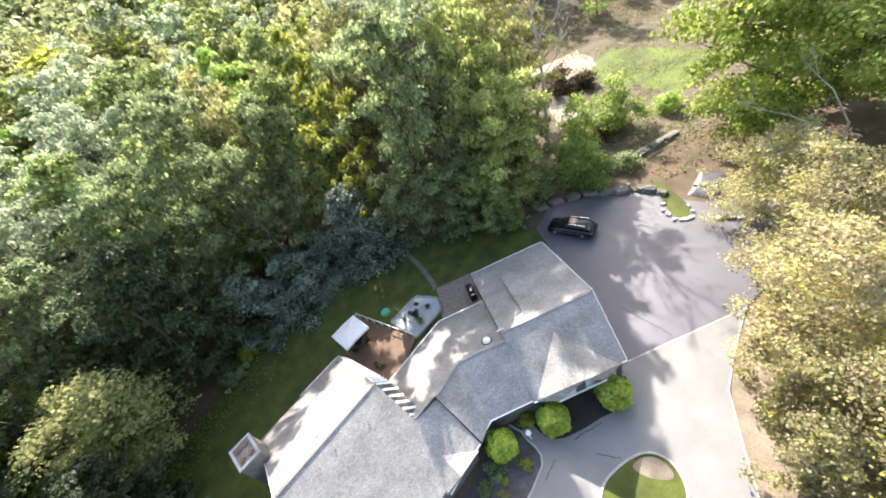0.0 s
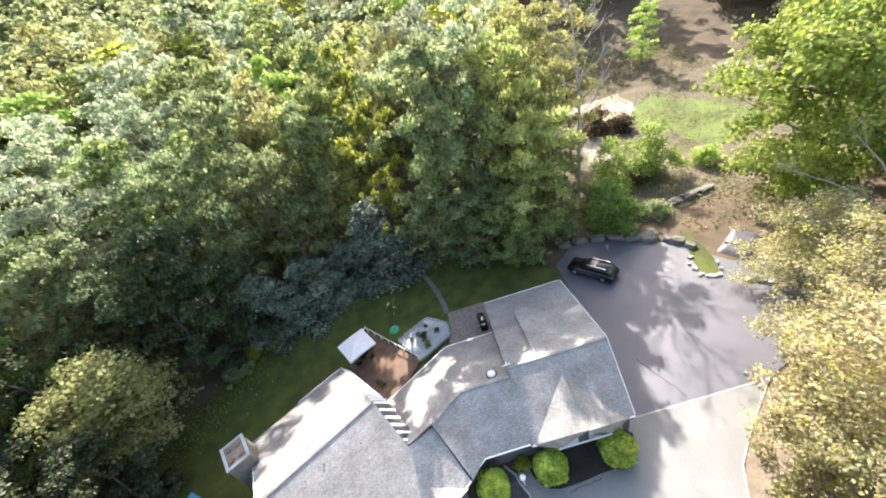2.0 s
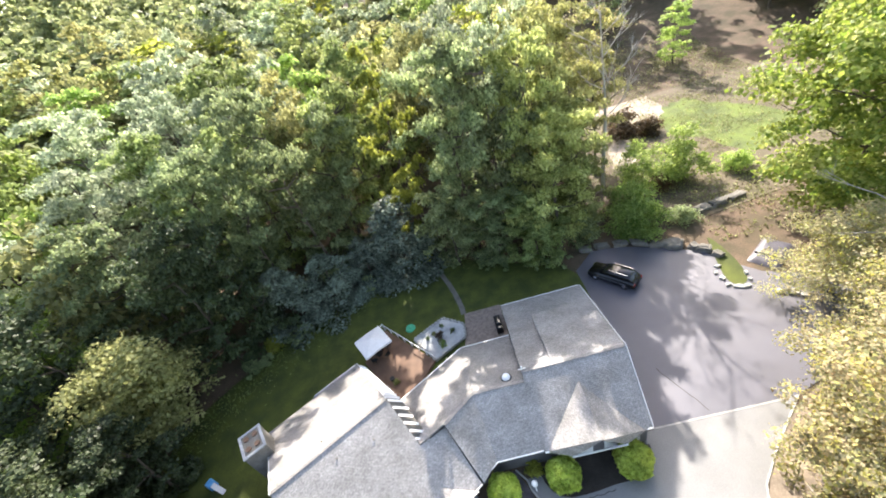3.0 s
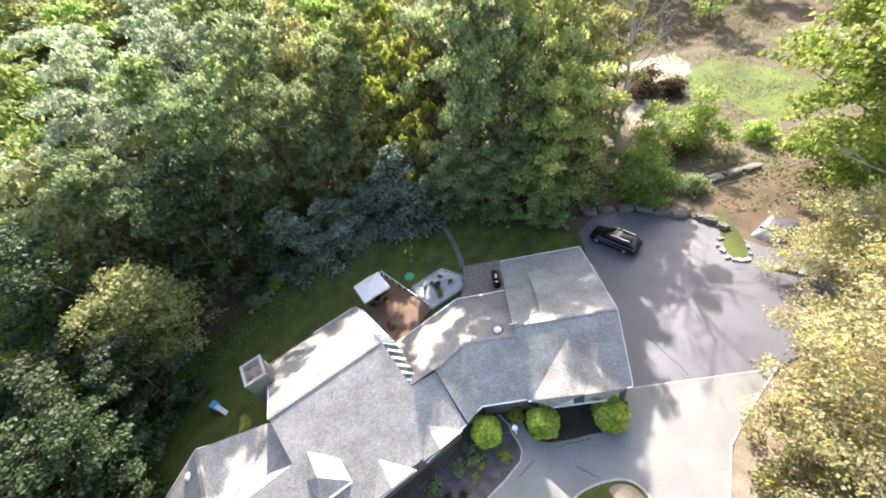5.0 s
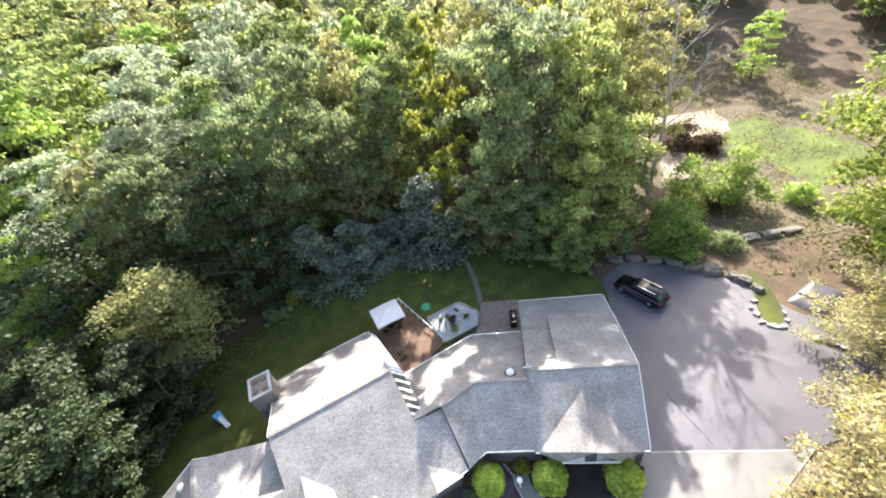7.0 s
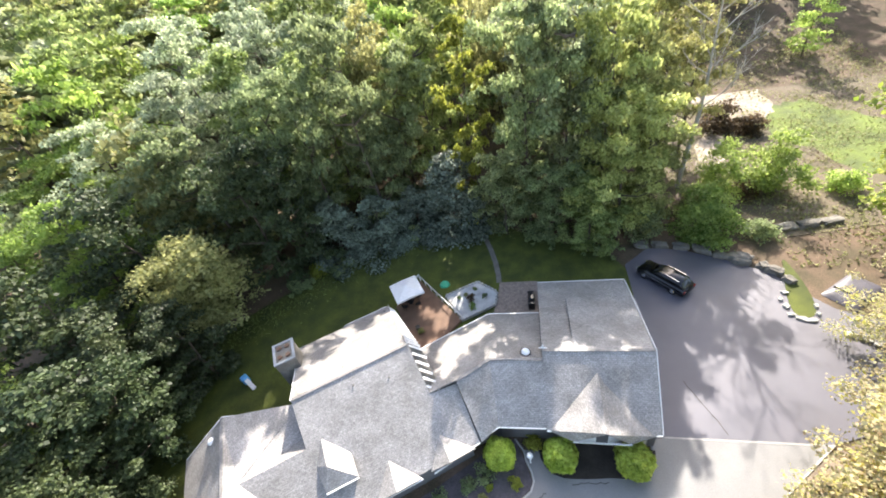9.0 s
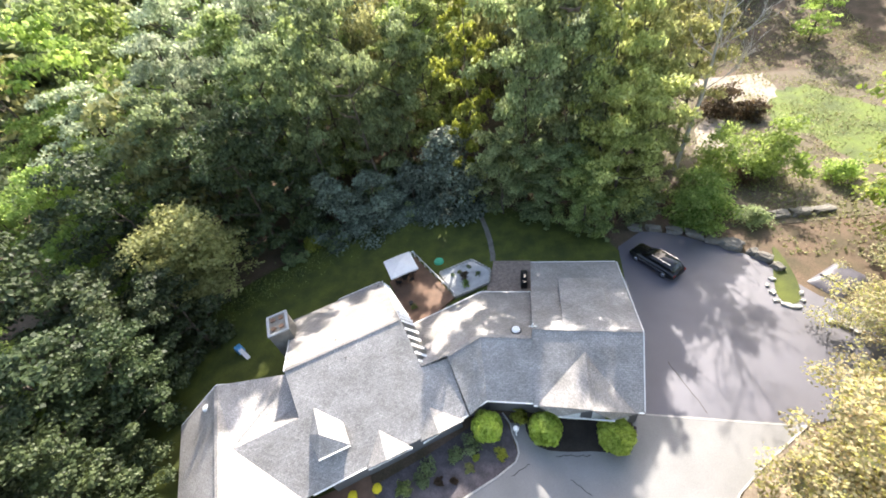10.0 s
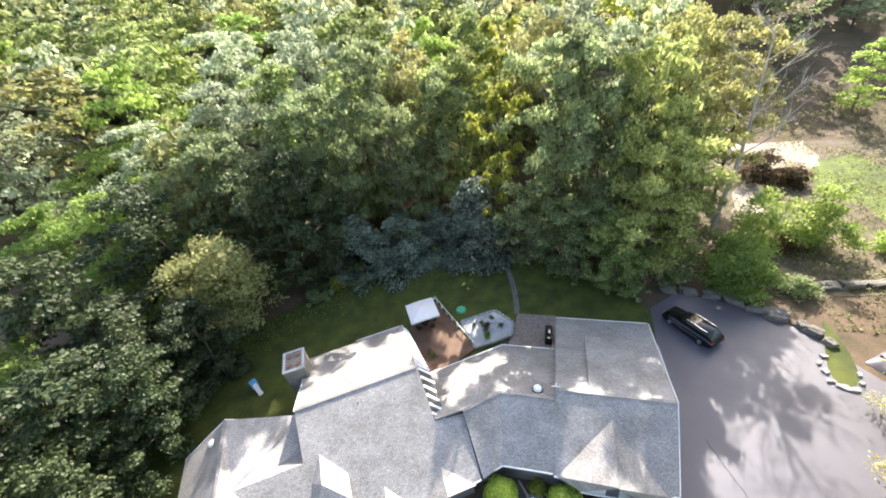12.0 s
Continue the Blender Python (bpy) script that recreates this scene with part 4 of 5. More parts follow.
deck = thing("deck", "brown timber deck beside the glazed gable", "deck")
part("frame", sheet([(-14.4, 14.1), (-8.56, 7.75), (-12.3, 3.0), (-16.7, 9.9)], 0.26, 0.36), DECK, deck)
d1, d2 = Vector((5.84, -6.35, 0)).normalized(), Vector((-2.3, -4.2, 0))
for i in range(34):
    boards = bmesh.new()
    f = i / 34
    a, b = Vector((-14.4, 14.1, 0)).lerp(Vector((-16.7, 9.9, 0)), f), Vector((-8.56, 7.75, 0)).lerp(Vector((-12.3, 3.0, 0)), f)
    step = (Vector((-16.7, 9.9, 0)) - Vector((-14.4, 14.1, 0))) / 34 * 0.92
    step2 = (Vector((-12.3, 3.0, 0)) - Vector((-8.56, 7.75, 0))) / 34 * 0.92
    ring = [a, b, b + step2, a + step]
    top = [boards.verts.new((p.x, p.y, 0.3)) for p in ring]
    low = [boards.verts.new((p.x, p.y, 0.265)) for p in ring]
    boards.faces.new(top)
    for k in range(4):
        boards.faces.new((top[(k + 1) % 4], top[k], low[k], low[(k + 1) % 4]))
    bmesh.ops.recalc_face_normals(boards, faces=boards.faces)
    part("board", boards, DECK, deck)
rail = thing("railing", "thin white railing along the deck edge", "railing")
for i in range(8):
    p = Vector((-14.45, 14.2, 0)).lerp(Vector((-8.6, 7.85, 0)), i / 7)
    part("post", boxed(p.x - 0.04, p.y - 0.04, 0.2, p.x + 0.04, p.y + 0.04, 0.95), TRIM, rail)
part("top_rail", beam((-14.45, 14.2, 0.98), (-8.6, 7.85, 0.98), 0.08, 0.05), TRIM, rail)
rail2 = thing("railing", "thin white railing beside the glazed gable", "railing")
part("top_rail", beam((-14.5, 14.25, 1.22), (-16.6, 10.4, 1.22), 0.12, 0.06), TRIM, rail2)
for i in range(5):
    p = Vector((-14.5, 14.25, 0)).lerp(Vector((-16.6, 10.4, 0)), i / 4)
    part("post", boxed(p.x - 0.05, p.y - 0.05, -0.02, p.x + 0.05, p.y + 0.05, 1.2), TRIM, rail2)

parasol = thing("parasol", "square white canvas parasol over a garden table", "parasol", (-14.95, 10.55, 0.3))
cover = bmesh.new()
peak = cover.verts.new((0, 0, 2.85))
turn = radians(31)
rim, hem = [], []
for k in range(16):
    side, f = k // 4, (k % 4) / 4
    c = [(-1, -1), (1, -1), (1, 1), (-1, 1)]
    x = c[side][0] * (1 - f) + c[(side + 1) % 4][0] * f
    y = c[side][1] * (1 - f) + c[(side + 1) % 4][1] * f
    sag = 0.08 * abs(2 * f - 1)
    x, y = 1.64 * x, 1.6 * y
    x, y = x * math.cos(turn) - y * math.sin(turn), x * math.sin(turn) + y * math.cos(turn)
    rim.append(cover.verts.new((x, y, 2.32 - sag + 0.03)))
    hem.append(cover.verts.new((x, y, 2.14 - sag)))
for k in range(16):
    cover.faces.new((peak, rim[k], rim[(k + 1) % 16]))
    cover.faces.new((rim[k], hem[k], hem[(k + 1) % 16], rim[(k + 1) % 16]))
part("canopy", cover, CANVAS, parasol, "white canvas canopy")
pole = bmesh.new()
rod(pole, (0, 0, 0), (0, 0, 2.84), 0.03, 0.03, 10)
part("pole", pole, TRIM, parasol)
base = bmesh.new()
rod(base, (0, 0, 0), (0, 0, 0.1), 0.32, 0.28, 16)
part("base", base, BLACK, parasol)
table = thing("garden_table", "round dark garden table under the parasol", "table", (-14.95, 10.55, 0.3))
top = bmesh.new()
rod(top, (0, 0, 0.7), (0, 0, 0.74), 0.7, 0.7, 24)
part("tabletop", top, BLACK, table)
for k in range(4):
    leg = bmesh.new()
    a = math.pi / 4 + k * math.pi / 2
    rod(leg, (0.55 * math.cos(a), 0.55 * math.sin(a), 0), (0.4 * math.cos(a), 0.4 * math.sin(a), 0.7), 0.025, 0.025, 6)
    part("leg", leg, BLACK, table)


def garden_chair(at, turn):
    chair = thing("garden_chair", "dark metal garden chair at the table", "chair", at, "chairs round the table")
    chair.rotation_euler.z = turn
    part("seat", boxed(-0.24, -0.24, 0.42, 0.24, 0.24, 0.46, bevel=0.01), BLACK, chair)
    part("backrest", boxed(-0.24, -0.27, 0.46, 0.24, -0.23, 0.95, bevel=0.01), BLACK, chair)
    for x in (-0.21, 0.21):
        for y in (-0.21, 0.21):
            part("leg", boxed(x - 0.02, y - 0.02, 0, x + 0.02, y + 0.02, 0.43), BLACK, chair)
    return chair


seat = garden_chair((-13.9, 9.9, 0.3), radians(60))
copy_thing(seat, pose(-15.3, 9.5, 0.3, rz=-20))
copy_thing(seat, pose(-14.0, 11.2, 0.3, rz=140))
pot = thing("plant_pot", "empty dark plant pot on the deck", "pot", (-13.3, 6.6, 0.3))
pb = bmesh.new()
rod(pb, (0, 0, 0), (0, 0, 0.4), 0.2, 0.27, 14)
part("pot", pb, BLACK, pot)


def bush(name, label, category, kind, at, radius, tall, leaves, size, clumps=24, low=0.02, group=""):
    root = thing(name, label, category, at, group)
    v, c = crown_data(int(abs(at[0] * 37 + at[1] * 11) * 10) % 9973, radius, -0.25 * tall, tall, int(leaves * 1.3), size * 0.8, "round", clumps * 2, fat=1.25)
    ob = new("foliage", mesh_of("foliage", v, LEAVES[kind]))
    ob.parent = root
    stem = bmesh.new()
    for k in range(5):
        a = k * 1.26
        rod(stem, (0, 0, -0.1), (radius * 0.4 * math.cos(a), radius * 0.4 * math.sin(a), tall * 0.6), 0.03 + 0.01 * tall, 0.015, 5)
    part("stems", stem, BARK, root)
    return root


leafy = bush("potted_plant", "low leafy green plant at the deck", "plant", "green", (-12.9, 6.1, 0.3), 0.4, 0.7, 300, 0.14)
patio = thing("patio", "brown brick patio behind the garage", "patio", kind="structure")
part("base", sheet([(-5.3, 8.0), (-0.3, 8.0), (-0.3, 13.5), (-4.6, 13.5), (-4.75, 11.7)], 0.05, 0.15), material("brick_paving", (0.3, 0.235, 0.195), 0.85, vary=0.35, scale=3, fine=9, bump=0.5), patio)
walk_line = [(-4.7, 13.5), (-4.75, 14.5), (-5.2, 17.0), (-5.9, 19.6), (-6.7, 21.9), (-7.5, 24.5)]
tagged(part("garden_path", strip(walk_line, 0.62, 0.03, 0.12), STONE), "narrow grey stone path across the lawn", "path", kind="structure")
bed = thing("planting_bed", "raised gravel bed edged with pale stones", "planter", kind="structure")
outline = [(-10.85, 11.4), (-7.2, 13.5), (-4.85, 11.8), (-4.9, 9.9), (-8.55, 7.7), (-9.1, 8.7)]
part("gravel", sheet(outline, 0.3, 0.45), FLAG, bed)
g = random.Random(8)
for i in range(len(outline)):
    a, b = Vector((*outline[i], 0)), Vector((*outline[(i + 1) % len(outline)], 0))
    count = max(2, int((b - a).length / 0.42))
    for k in range(count):
        p = a.lerp(b, (k + 0.5) / count)
        s = bmesh.new()
        made = bmesh.ops.create_icosphere(s, subdivisions=1, radius=0.22)
        for v in made["verts"]:
            v.co = Vector((v.co.x * g.uniform(0.8, 1.15), v.co.y * g.uniform(0.7, 1.0), v.co.z * g.uniform(0.5, 0.8)))
        ob = part("stone", s, EDGE, bed)
        ob.location = (p.x, p.y, 0.36)
        ob.rotation_euler.z = math.atan2(b.y - a.y, b.x - a.x)
for x, y, r, h, kind in ((-7.8, 10.7, 0.75, 0.7, "plum"), (-7.35, 12.2, 0.3, 0.45, "dark"), (-6.2, 11.1, 0.42, 0.55, "dark"), (-7.5, 9.6, 0.6, 0.4, "bright"), (-9.2, 10.9, 0.3, 0.4, "dark"), (-8.4, 11.4, 0.35, 0.3, "olive")):
    bush("garden_shrub", "small low shrub in the gravel bed", "shrub", kind, (x, y, 0.28), r, h, 420, 0.13, 10, group="shrubs in the gravel bed")
grill = thing("grill", "covered black barbecue grill on the patio", "grill", (-1.05, 10.2, 0.05))
part("body", boxed(-0.36, -1.0, 0.0, 0.36, 1.0, 0.95, bevel=0.1), BLACK, grill)
part("hood", boxed(-0.3, -0.55, 0.92, 0.3, 0.55, 1.2, bevel=0.12), BLACK, grill)
disc = bmesh.new()
rod(disc, (0, 0, 0), (0, 0, 0.22), 0.62, 0.5, 22)
rod(disc, (0, 0, 0.2), (0, 0, 0.3), 0.22, 0.12, 16)
sled = part("sandbox", disc, GREEN_PLASTIC)
sled.location = (-11.3, 13.5, 0.0)
tagged(sled, "round green plastic lid lying on the lawn", "toy")
toy = thing("play_slide", "blue and white plastic play slide on the lawn", "toy", (-31.0, -0.2, 0.0))
toy.rotation_euler.z = radians(-30)
toy.scale = (0.75, 0.75, 0.75)
part("tower", boxed(-1.3, -0.5, 0, -0.2, 0.5, 1.1, bevel=0.12), BLUE_PLASTIC, toy, "blue plastic climbing block")
part("slide", slope([(-0.25, -0.3, 1.0), (-0.25, 0.3, 1.0), (1.5, 0.3, 0.12), (1.5, -0.3, 0.12)], 0.08), CANVAS, toy, "pale plastic slide")

# ---- front ----
tagged(part("front_bed", sheet([(-2.95, -4.6), (-2.2, -6.2), (-1.65, -7.7), (-1.9, -8.3), (-3.3, -9.55), (-5.5, -11.1), (-8.7, -13.7), (-13.5, -17.2), (-15.5, -13.0), (-9, -8.6), (-4.8, -5.4)], 0.02, 0.1), material("dark_mulch", (0.11, 0.095, 0.1), 0.95, vary=0.45, scale=1.2, fine=9, bump=0.8)), "dark mulched planting bed under the eaves", "planting bed", kind="structure")
tagged(part("bed_edging", strip([(-2.95, -4.6), (-2.25, -5.5), (-2.1, -6.2), (-1.7, -7.0), (-1.55, -7.7), (-1.8, -8.4), (-3.2, -9.6), (-5.45, -11.2), (-8.65, -13.8), (-13.5, -17.3)], 0.13, 0.09, 0.2), EDGE), "pale stone edging round the planting bed", "edging", kind="structure")
tagged(part("porch", sheet([(-17.4, -12.6), (-13.3, -10.4), (-12.0, -12.6), (-16.0, -15.2)], 0.1, 0.2), DECK), "brown stone porch before the entrance", "porch", kind="structure")
garage_bed = [(-1.2, -4.6), (7.6, -4.6), (7.4, -5.9), (6.6, -7.2), (4.5, -7.0), (2.2, -7.3), (0.2, -7.3), (-0.9, -6.4)]
# mulch coloured near black: the shade under the gable is put into it
tagged(part("shrub_bed", sheet(smooth_loop(garage_bed, 1), 0.045, 0.1), material("shade_dark_mulch", (0.035, 0.028, 0.022), 0.95, vary=0.4, scale=1.2, fine=9, bump=0.8)), "planting strip before the garage, coloured dark for the gable's shade", "planting bed", kind="structure")


def globe(at, radius, turn):
    """A clipped round shrub: a dense shell of small leaves."""
    root = thing("globe_shrub", "clipped round lime-green shrub beside the house", "shrub", at, "globe shrubs along the front")
    gg = np.random.default_rng(3 + int(turn))
    n = 5200
    e = gg.normal(size=(n, 3))
    e /= np.linalg.norm(e, axis=1)[:, None]
    lump = 1 + 0.07 * np.sin(5 * e[:, 0] + turn) * np.cos(4 * e[:, 1]) + 0.05 * np.sin(9 * e[:, 2] + 6 * e[:, 0])
    p = e * (radius * lump * gg.uniform(0.8, 1.05, n))[:, None] * [1, 1, 0.92] + [0, 0, radius * 0.95]
    nr = e + gg.normal(size=(n, 3)) * 0.5
    nr /= np.linalg.norm(nr, axis=1)[:, None]
    s = np.cross(nr, gg.normal(size=(n, 3)))
    s /= np.linalg.norm(s, axis=1)[:, None]
    t = np.cross(nr, s)
    k = 0.17 * gg.uniform(0.6, 1.4, n)[:, None]
    v = np.stack([p - s * k, p + t * k * 0.5, p + s * k, p - t * k * 0.5], 1).reshape(-1, 3)
    ob = new("foliage", mesh_of("foliage", v, LEAVES["lime"]))
    ob.parent = root
    stem = bmesh.new()
    rod(stem, (0, 0, -0.1), (0, 0, radius), 0.1, 0.06, 8)
    part("stem", stem, BARK, root)


globe((-4.05, -6.25, 0.02), 1.16, 1)
globe((0.5, -6.1, 0.04), 1.2, 2)
globe((5.65, -6.2, 0.04), 1.26, 3)
bush("garden_shrub", "small yellow-green shrub by the walk", "shrub", "yellow", (-1.5, -4.9, 0.03), 0.9, 1.0, 700, 0.2, 14)
for x, y, r, h, kind in ((-2.9, -8.0, 0.6, 0.6, "yellow"), (-5.4, -7.6, 0.9, 0.9, "dark"), (-6.6, -8.4, 0.8, 0.7, "dark"), (-5.3, -9.2, 0.45, 0.5, "olive"), (-4.9, -8.4, 0.3, 0.4, "yellow"), (-7.6, -10.4, 0.4, 0.4, "plum"), (-8.8, -10.4, 0.7, 0.7, "dark"), (-10.2, -11.2, 0.8, 0.8, "green"), (-6.4, -10.2, 0.35, 0.35, "plum"), (-8.6, -9.4, 0.9, 0.7, "dark")):
    bush("garden_shrub", "low shrub in the mulched bed under the eaves", "shrub", kind, (x, y, 0.02), r, h, 520, 0.17, 12, group="shrubs under the eaves")
for x, y in ((-14.1, -12.1), (-12.3, -11.4)):
    mum = thing("flower_pot", "pot of bright yellow flowers by the porch", "flowers", (x, y, 0.06), "yellow flower pots")
    fb = bmesh.new()
    rod(fb, (0, 0, 0), (0, 0, 0.32), 0.2, 0.26, 14)
    part("pot", fb, DECK, mum)
    fl = bmesh.new()
    for k in range(70):
        a, r = k * 2.4, 0.36 * math.sqrt(k / 70)
        s = bmesh.ops.create_icosphere(fl, subdivisions=1, radius=0.065)
        bmesh.ops.translate(fl, verts=s["verts"], vec=(r * math.cos(a), r * math.sin(a), 0.36 + 0.2 * math.cos(r * 3.4)))
    part("blooms", fl, YELLOW, mum, "bright yellow blooms")
lamp = thing("lamp_post", "short garden lamp with a white globe", "lamp", (-1.75, -6.35, 0.03))
lp = bmesh.new()
rod(lp, (0, 0, 0), (0, 0, 1.1), 0.06, 0.045, 10)
part("post", lp, TRIM, lamp)
lg = bmesh.new()
bmesh.ops.create_uvsphere(lg, u_segments=16, v_segments=10, radius=0.24, matrix=Matrix.Translation((0, 0, 1.3)))
part("globe", lg, TRIM, lamp, "white lamp globe")
tagged(part("island_litter", sheet(smooth_loop([(3.9, -10.75), (5.3, -10.55), (6.2, -11.4), (6.2, -12.6), (5.0, -12.2), (4.2, -11.5)], 2), 0.068, 0.02), DRY), "dry pale leaves lying on the lawn island", "leaves", kind="structure")

# ---- car ----
car = thing("car", "black estate car parked on the asphalt", "car", (12.8, 12.75, 0.03))
car.scale = (1.1, 1.1, 1.1)
car.rotation_euler.z = radians(-50)


def loft(sections):
    """A closed hull through rings of (x, half width, low z, high z, half width above)."""
    bm = bmesh.new()
    rings = []
    for x, w, z0, z1, w1 in sections:
        rings.append([bm.verts.new((x, y, z)) for y, z in ((-w, z0), (w, z0), (w * 1.02, (z0 + z1) / 2), (w1, z1), (-w1, z1), (-w * 1.02, (z0 + z1) / 2))])
    for a, b in zip(rings, rings[1:]):
        for k in range(6):
            bm.faces.new((a[k], a[(k + 1) % 6], b[(k + 1) % 6], b[k]))
    bm.faces.new(rings[0][::-1])
    bm.faces.new(rings[-1])
    bmesh.ops.recalc_face_normals(bm, faces=bm.faces)
    bmesh.ops.bevel(bm, geom=[e for e in bm.edges], offset=0.035, segments=2, affect="EDGES")
    for f in bm.faces:
        f.smooth = True
    return bm


part("body", loft([(-2.4, 0.8, 0.4, 0.7, 0.74), (-2.2, 0.9, 0.3, 0.86, 0.82), (-1.0, 0.93, 0.26, 0.98, 0.86), (0.5, 0.93, 0.26, 1.0, 0.86), (1.9, 0.93, 0.28, 1.02, 0.85), (2.4, 0.88, 0.36, 0.98, 0.8), (2.48, 0.8, 0.42, 0.8, 0.76)]), PAINT, car, "glossy black body")
part("cabin", loft([(-1.15, 0.82, 0.95, 1.02, 0.78), (-0.35, 0.8, 0.97, 1.5, 0.64), (0.6, 0.8, 0.97, 1.56, 0.66), (1.8, 0.8, 0.97, 1.52, 0.64), (2.3, 0.78, 0.96, 1.05, 0.74)]), PAINT, car, "black roof and pillars")
for s in (-1, 1):
    for x0, x1 in ((-0.75, 0.25), (0.35, 1.2), (1.28, 1.9)):
        part("side_window", slope([(x0, s * 0.83, 1.04), (x1, s * 0.83, 1.04), (x1 - 0.05, s * 0.715, 1.43), (max(x0, -0.3), s * 0.715, 1.43)], 0.02), GLASS, car)
    part("sill_trim", boxed(-1.5, s * 0.95 - 0.02, 0.62, 1.7, s * 0.95 + 0.02, 0.66), CHROME, car, "chrome side strip")
    part("roof_rail", boxed(-0.2, s * 0.6 - 0.02, 1.56, 1.7, s * 0.6 + 0.02, 1.62), CHROME, car, "chrome roof rail")
    part("tail_light", boxed(2.38, s * 0.72 - 0.12, 0.66, 2.48, s * 0.72 + 0.12, 0.92, bevel=0.02), LIGHT_RED, car, "red tail light")
    part("headlight", boxed(-2.42, s * 0.62 - 0.16, 0.6, -2.34, s * 0.62 + 0.16, 0.74, bevel=0.02), CHROME, car, "clear headlight")
    for x in (-1.5, 1.45):
        tyre = bmesh.new()
        rod(tyre, (x, s * 0.72, 0.34), (x, s * 0.95, 0.34), 0.34, 0.34, 22)
        w = part("wheel", tyre, TYRE, car)
        hub = bmesh.new()
        rod(hub, (x, s * 0.94, 0.34), (x, s * 0.965, 0.34), 0.21, 0.19, 16)
        part("rim", hub, CHROME, w, "silver wheel rim")
part("windscreen", slope([(-1.08, -0.72, 1.05), (-1.08, 0.72, 1.05), (-0.42, 0.6, 1.47), (-0.42, -0.6, 1.47)], 0.02), GLASS, car, "dark windscreen")
part("rear_window", slope([(2.27, -0.66, 1.1), (2.27, 0.66, 1.1), (1.9, 0.58, 1.46), (1.9, -0.58, 1.46)], 0.02), GLASS, car, "dark rear window")
part("sunroof", boxed(-0.15, -0.45, 1.535, 0.6, 0.45, 1.572, bevel=0.01), GLASS, car, "glass sunroof")

# ---- edge of the parking court and clearing ----
def boulder(x, y, a, b, h, turn, mat, seed, z=0.0):
    s = bmesh.new()
    made = bmesh.ops.create_icosphere(s, subdivisions=3, radius=1)
    for v in made["verts"]:
        k = 1 + 0.45 * noise.noise(v.co * 1.2 + Vector((seed * 7.1, 0, 0))) + 0.16 * noise.noise(v.co * 3.4 + Vector((0, seed, 0)))
        q = Vector([math.copysign(min(abs(w) ** 0.7, 0.86), w) for w in v.co])
        v.co = Vector((q.x * a * k, q.y * b * k, q.z * h * k * 0.8))
    ob = part("boulder", s, mat)
    ob.location, ob.rotation_euler.z = (x, y, z + h * 0.35), radians(turn)
    tagged(ob, "weathered grey boulder edging the parking court", "rock", "boulders round the parking court")


for i, row in enumerate([(12.0, 18.6, 0.9, 0.5, 0.5, -10), (14.0, 18.5, 0.9, 0.55, 0.5, -8), (16.0, 18.0, 0.9, 0.6, 0.55, -20), (17.9, 17.2, 1.0, 0.6, 0.6, -25), (19.4, 16.2, 0.7, 0.6, 0.55, -30), (21.0, 15.4, 1.3, 0.75, 0.7, -24), (22.6, 14.3, 0.5, 0.45, 0.5, 0), (23.3, 13.6, 0.8, 0.6, 0.6, -35), (24.0, 12.2, 0.6, 0.5, 0.45, -60),
                         (27.5, 20.3, 1.0, 0.6, 0.5, 10), (29.6, 20.6, 1.1, 0.6, 0.6, 5), (32.0, 21.0, 1.2, 0.6, 0.5, 12), (25.2, 20.6, 0.7, 0.5, 0.4, 20)]):
    boulder(*row, STONE, i)
for i, row in enumerate([(22.2, 7.9, 0.3, 0.2, 0.2, 0), (22.8, 7.4, 0.5, 0.25, 0.2, -20), (23.5, 7.2, 0.45, 0.22, 0.2, 10), (24.3, 7.9, 0.2, 0.2, 0.2, 40), (24.6, 8.8, 0.25, 0.2, 0.2, 80), (22.3, 8.9, 0.3, 0.22, 0.2, 30), (22.2, 9.8, 0.25, 0.2, 0.2, 70), (22.9, 10.6, 0.3, 0.2, 0.2, 10), (25.4, 5.6, 0.4, 0.3, 0.25, 0), (26.3, 5.2, 0.5, 0.3, 0.25, -30), (27.0, 4.5, 0.4, 0.3, 0.25, -40)]):
    boulder(*row, EDGE, 40 + i, 0.02)
tagged(part("verge", sheet(smooth_loop([(22.4, 8.0), (23.5, 7.4), (24.5, 8.2), (25.2, 11.5), (25.0, 16), (24.2, 13.5), (23.0, 10.6)], 2), 0.05, 0.1), LAWN), "small grassy bed ringed with pale stones", "verge", kind="structure")
tarp = bmesh.new()
grid = []
for j in range(13):
    row = []
    for i in range(17):
        u, w = i / 16, j / 12
        x, y = (u - 0.5) * 4.6, (w - 0.5) * 2.8
        z = 0.34 * (1 - abs(2 * u - 1) ** 6) * (1 - abs(2 * w - 1) ** 6) + 0.07 * noise.noise((x, y, 3)) + 0.02
        row.append(tarp.verts.new((x, y, max(0.01, z))))
    grid.append(row)
for j in range(12):
    for i in range(16):
        tarp.faces.new((grid[j][i], grid[j][i + 1], grid[j + 1][i + 1], grid[j + 1][i])).smooth = True
pile = thing("covered_pile", "low pile under a creased grey tarpaulin", "tarpaulin", (28.4, 10.5, 0.0))
pile.rotation_euler.z = radians(35)
part("tarpaulin", tarp, material("grey_tarpaulin", (0.075, 0.07, 0.09), 0.5, vary=0.2, scale=1.5), pile)
part("strap", boxed(-0.9, -1.2, 0.1, -0.8, 1.2, 0.42, bevel=0.02), BLACK, pile, "dark strap")

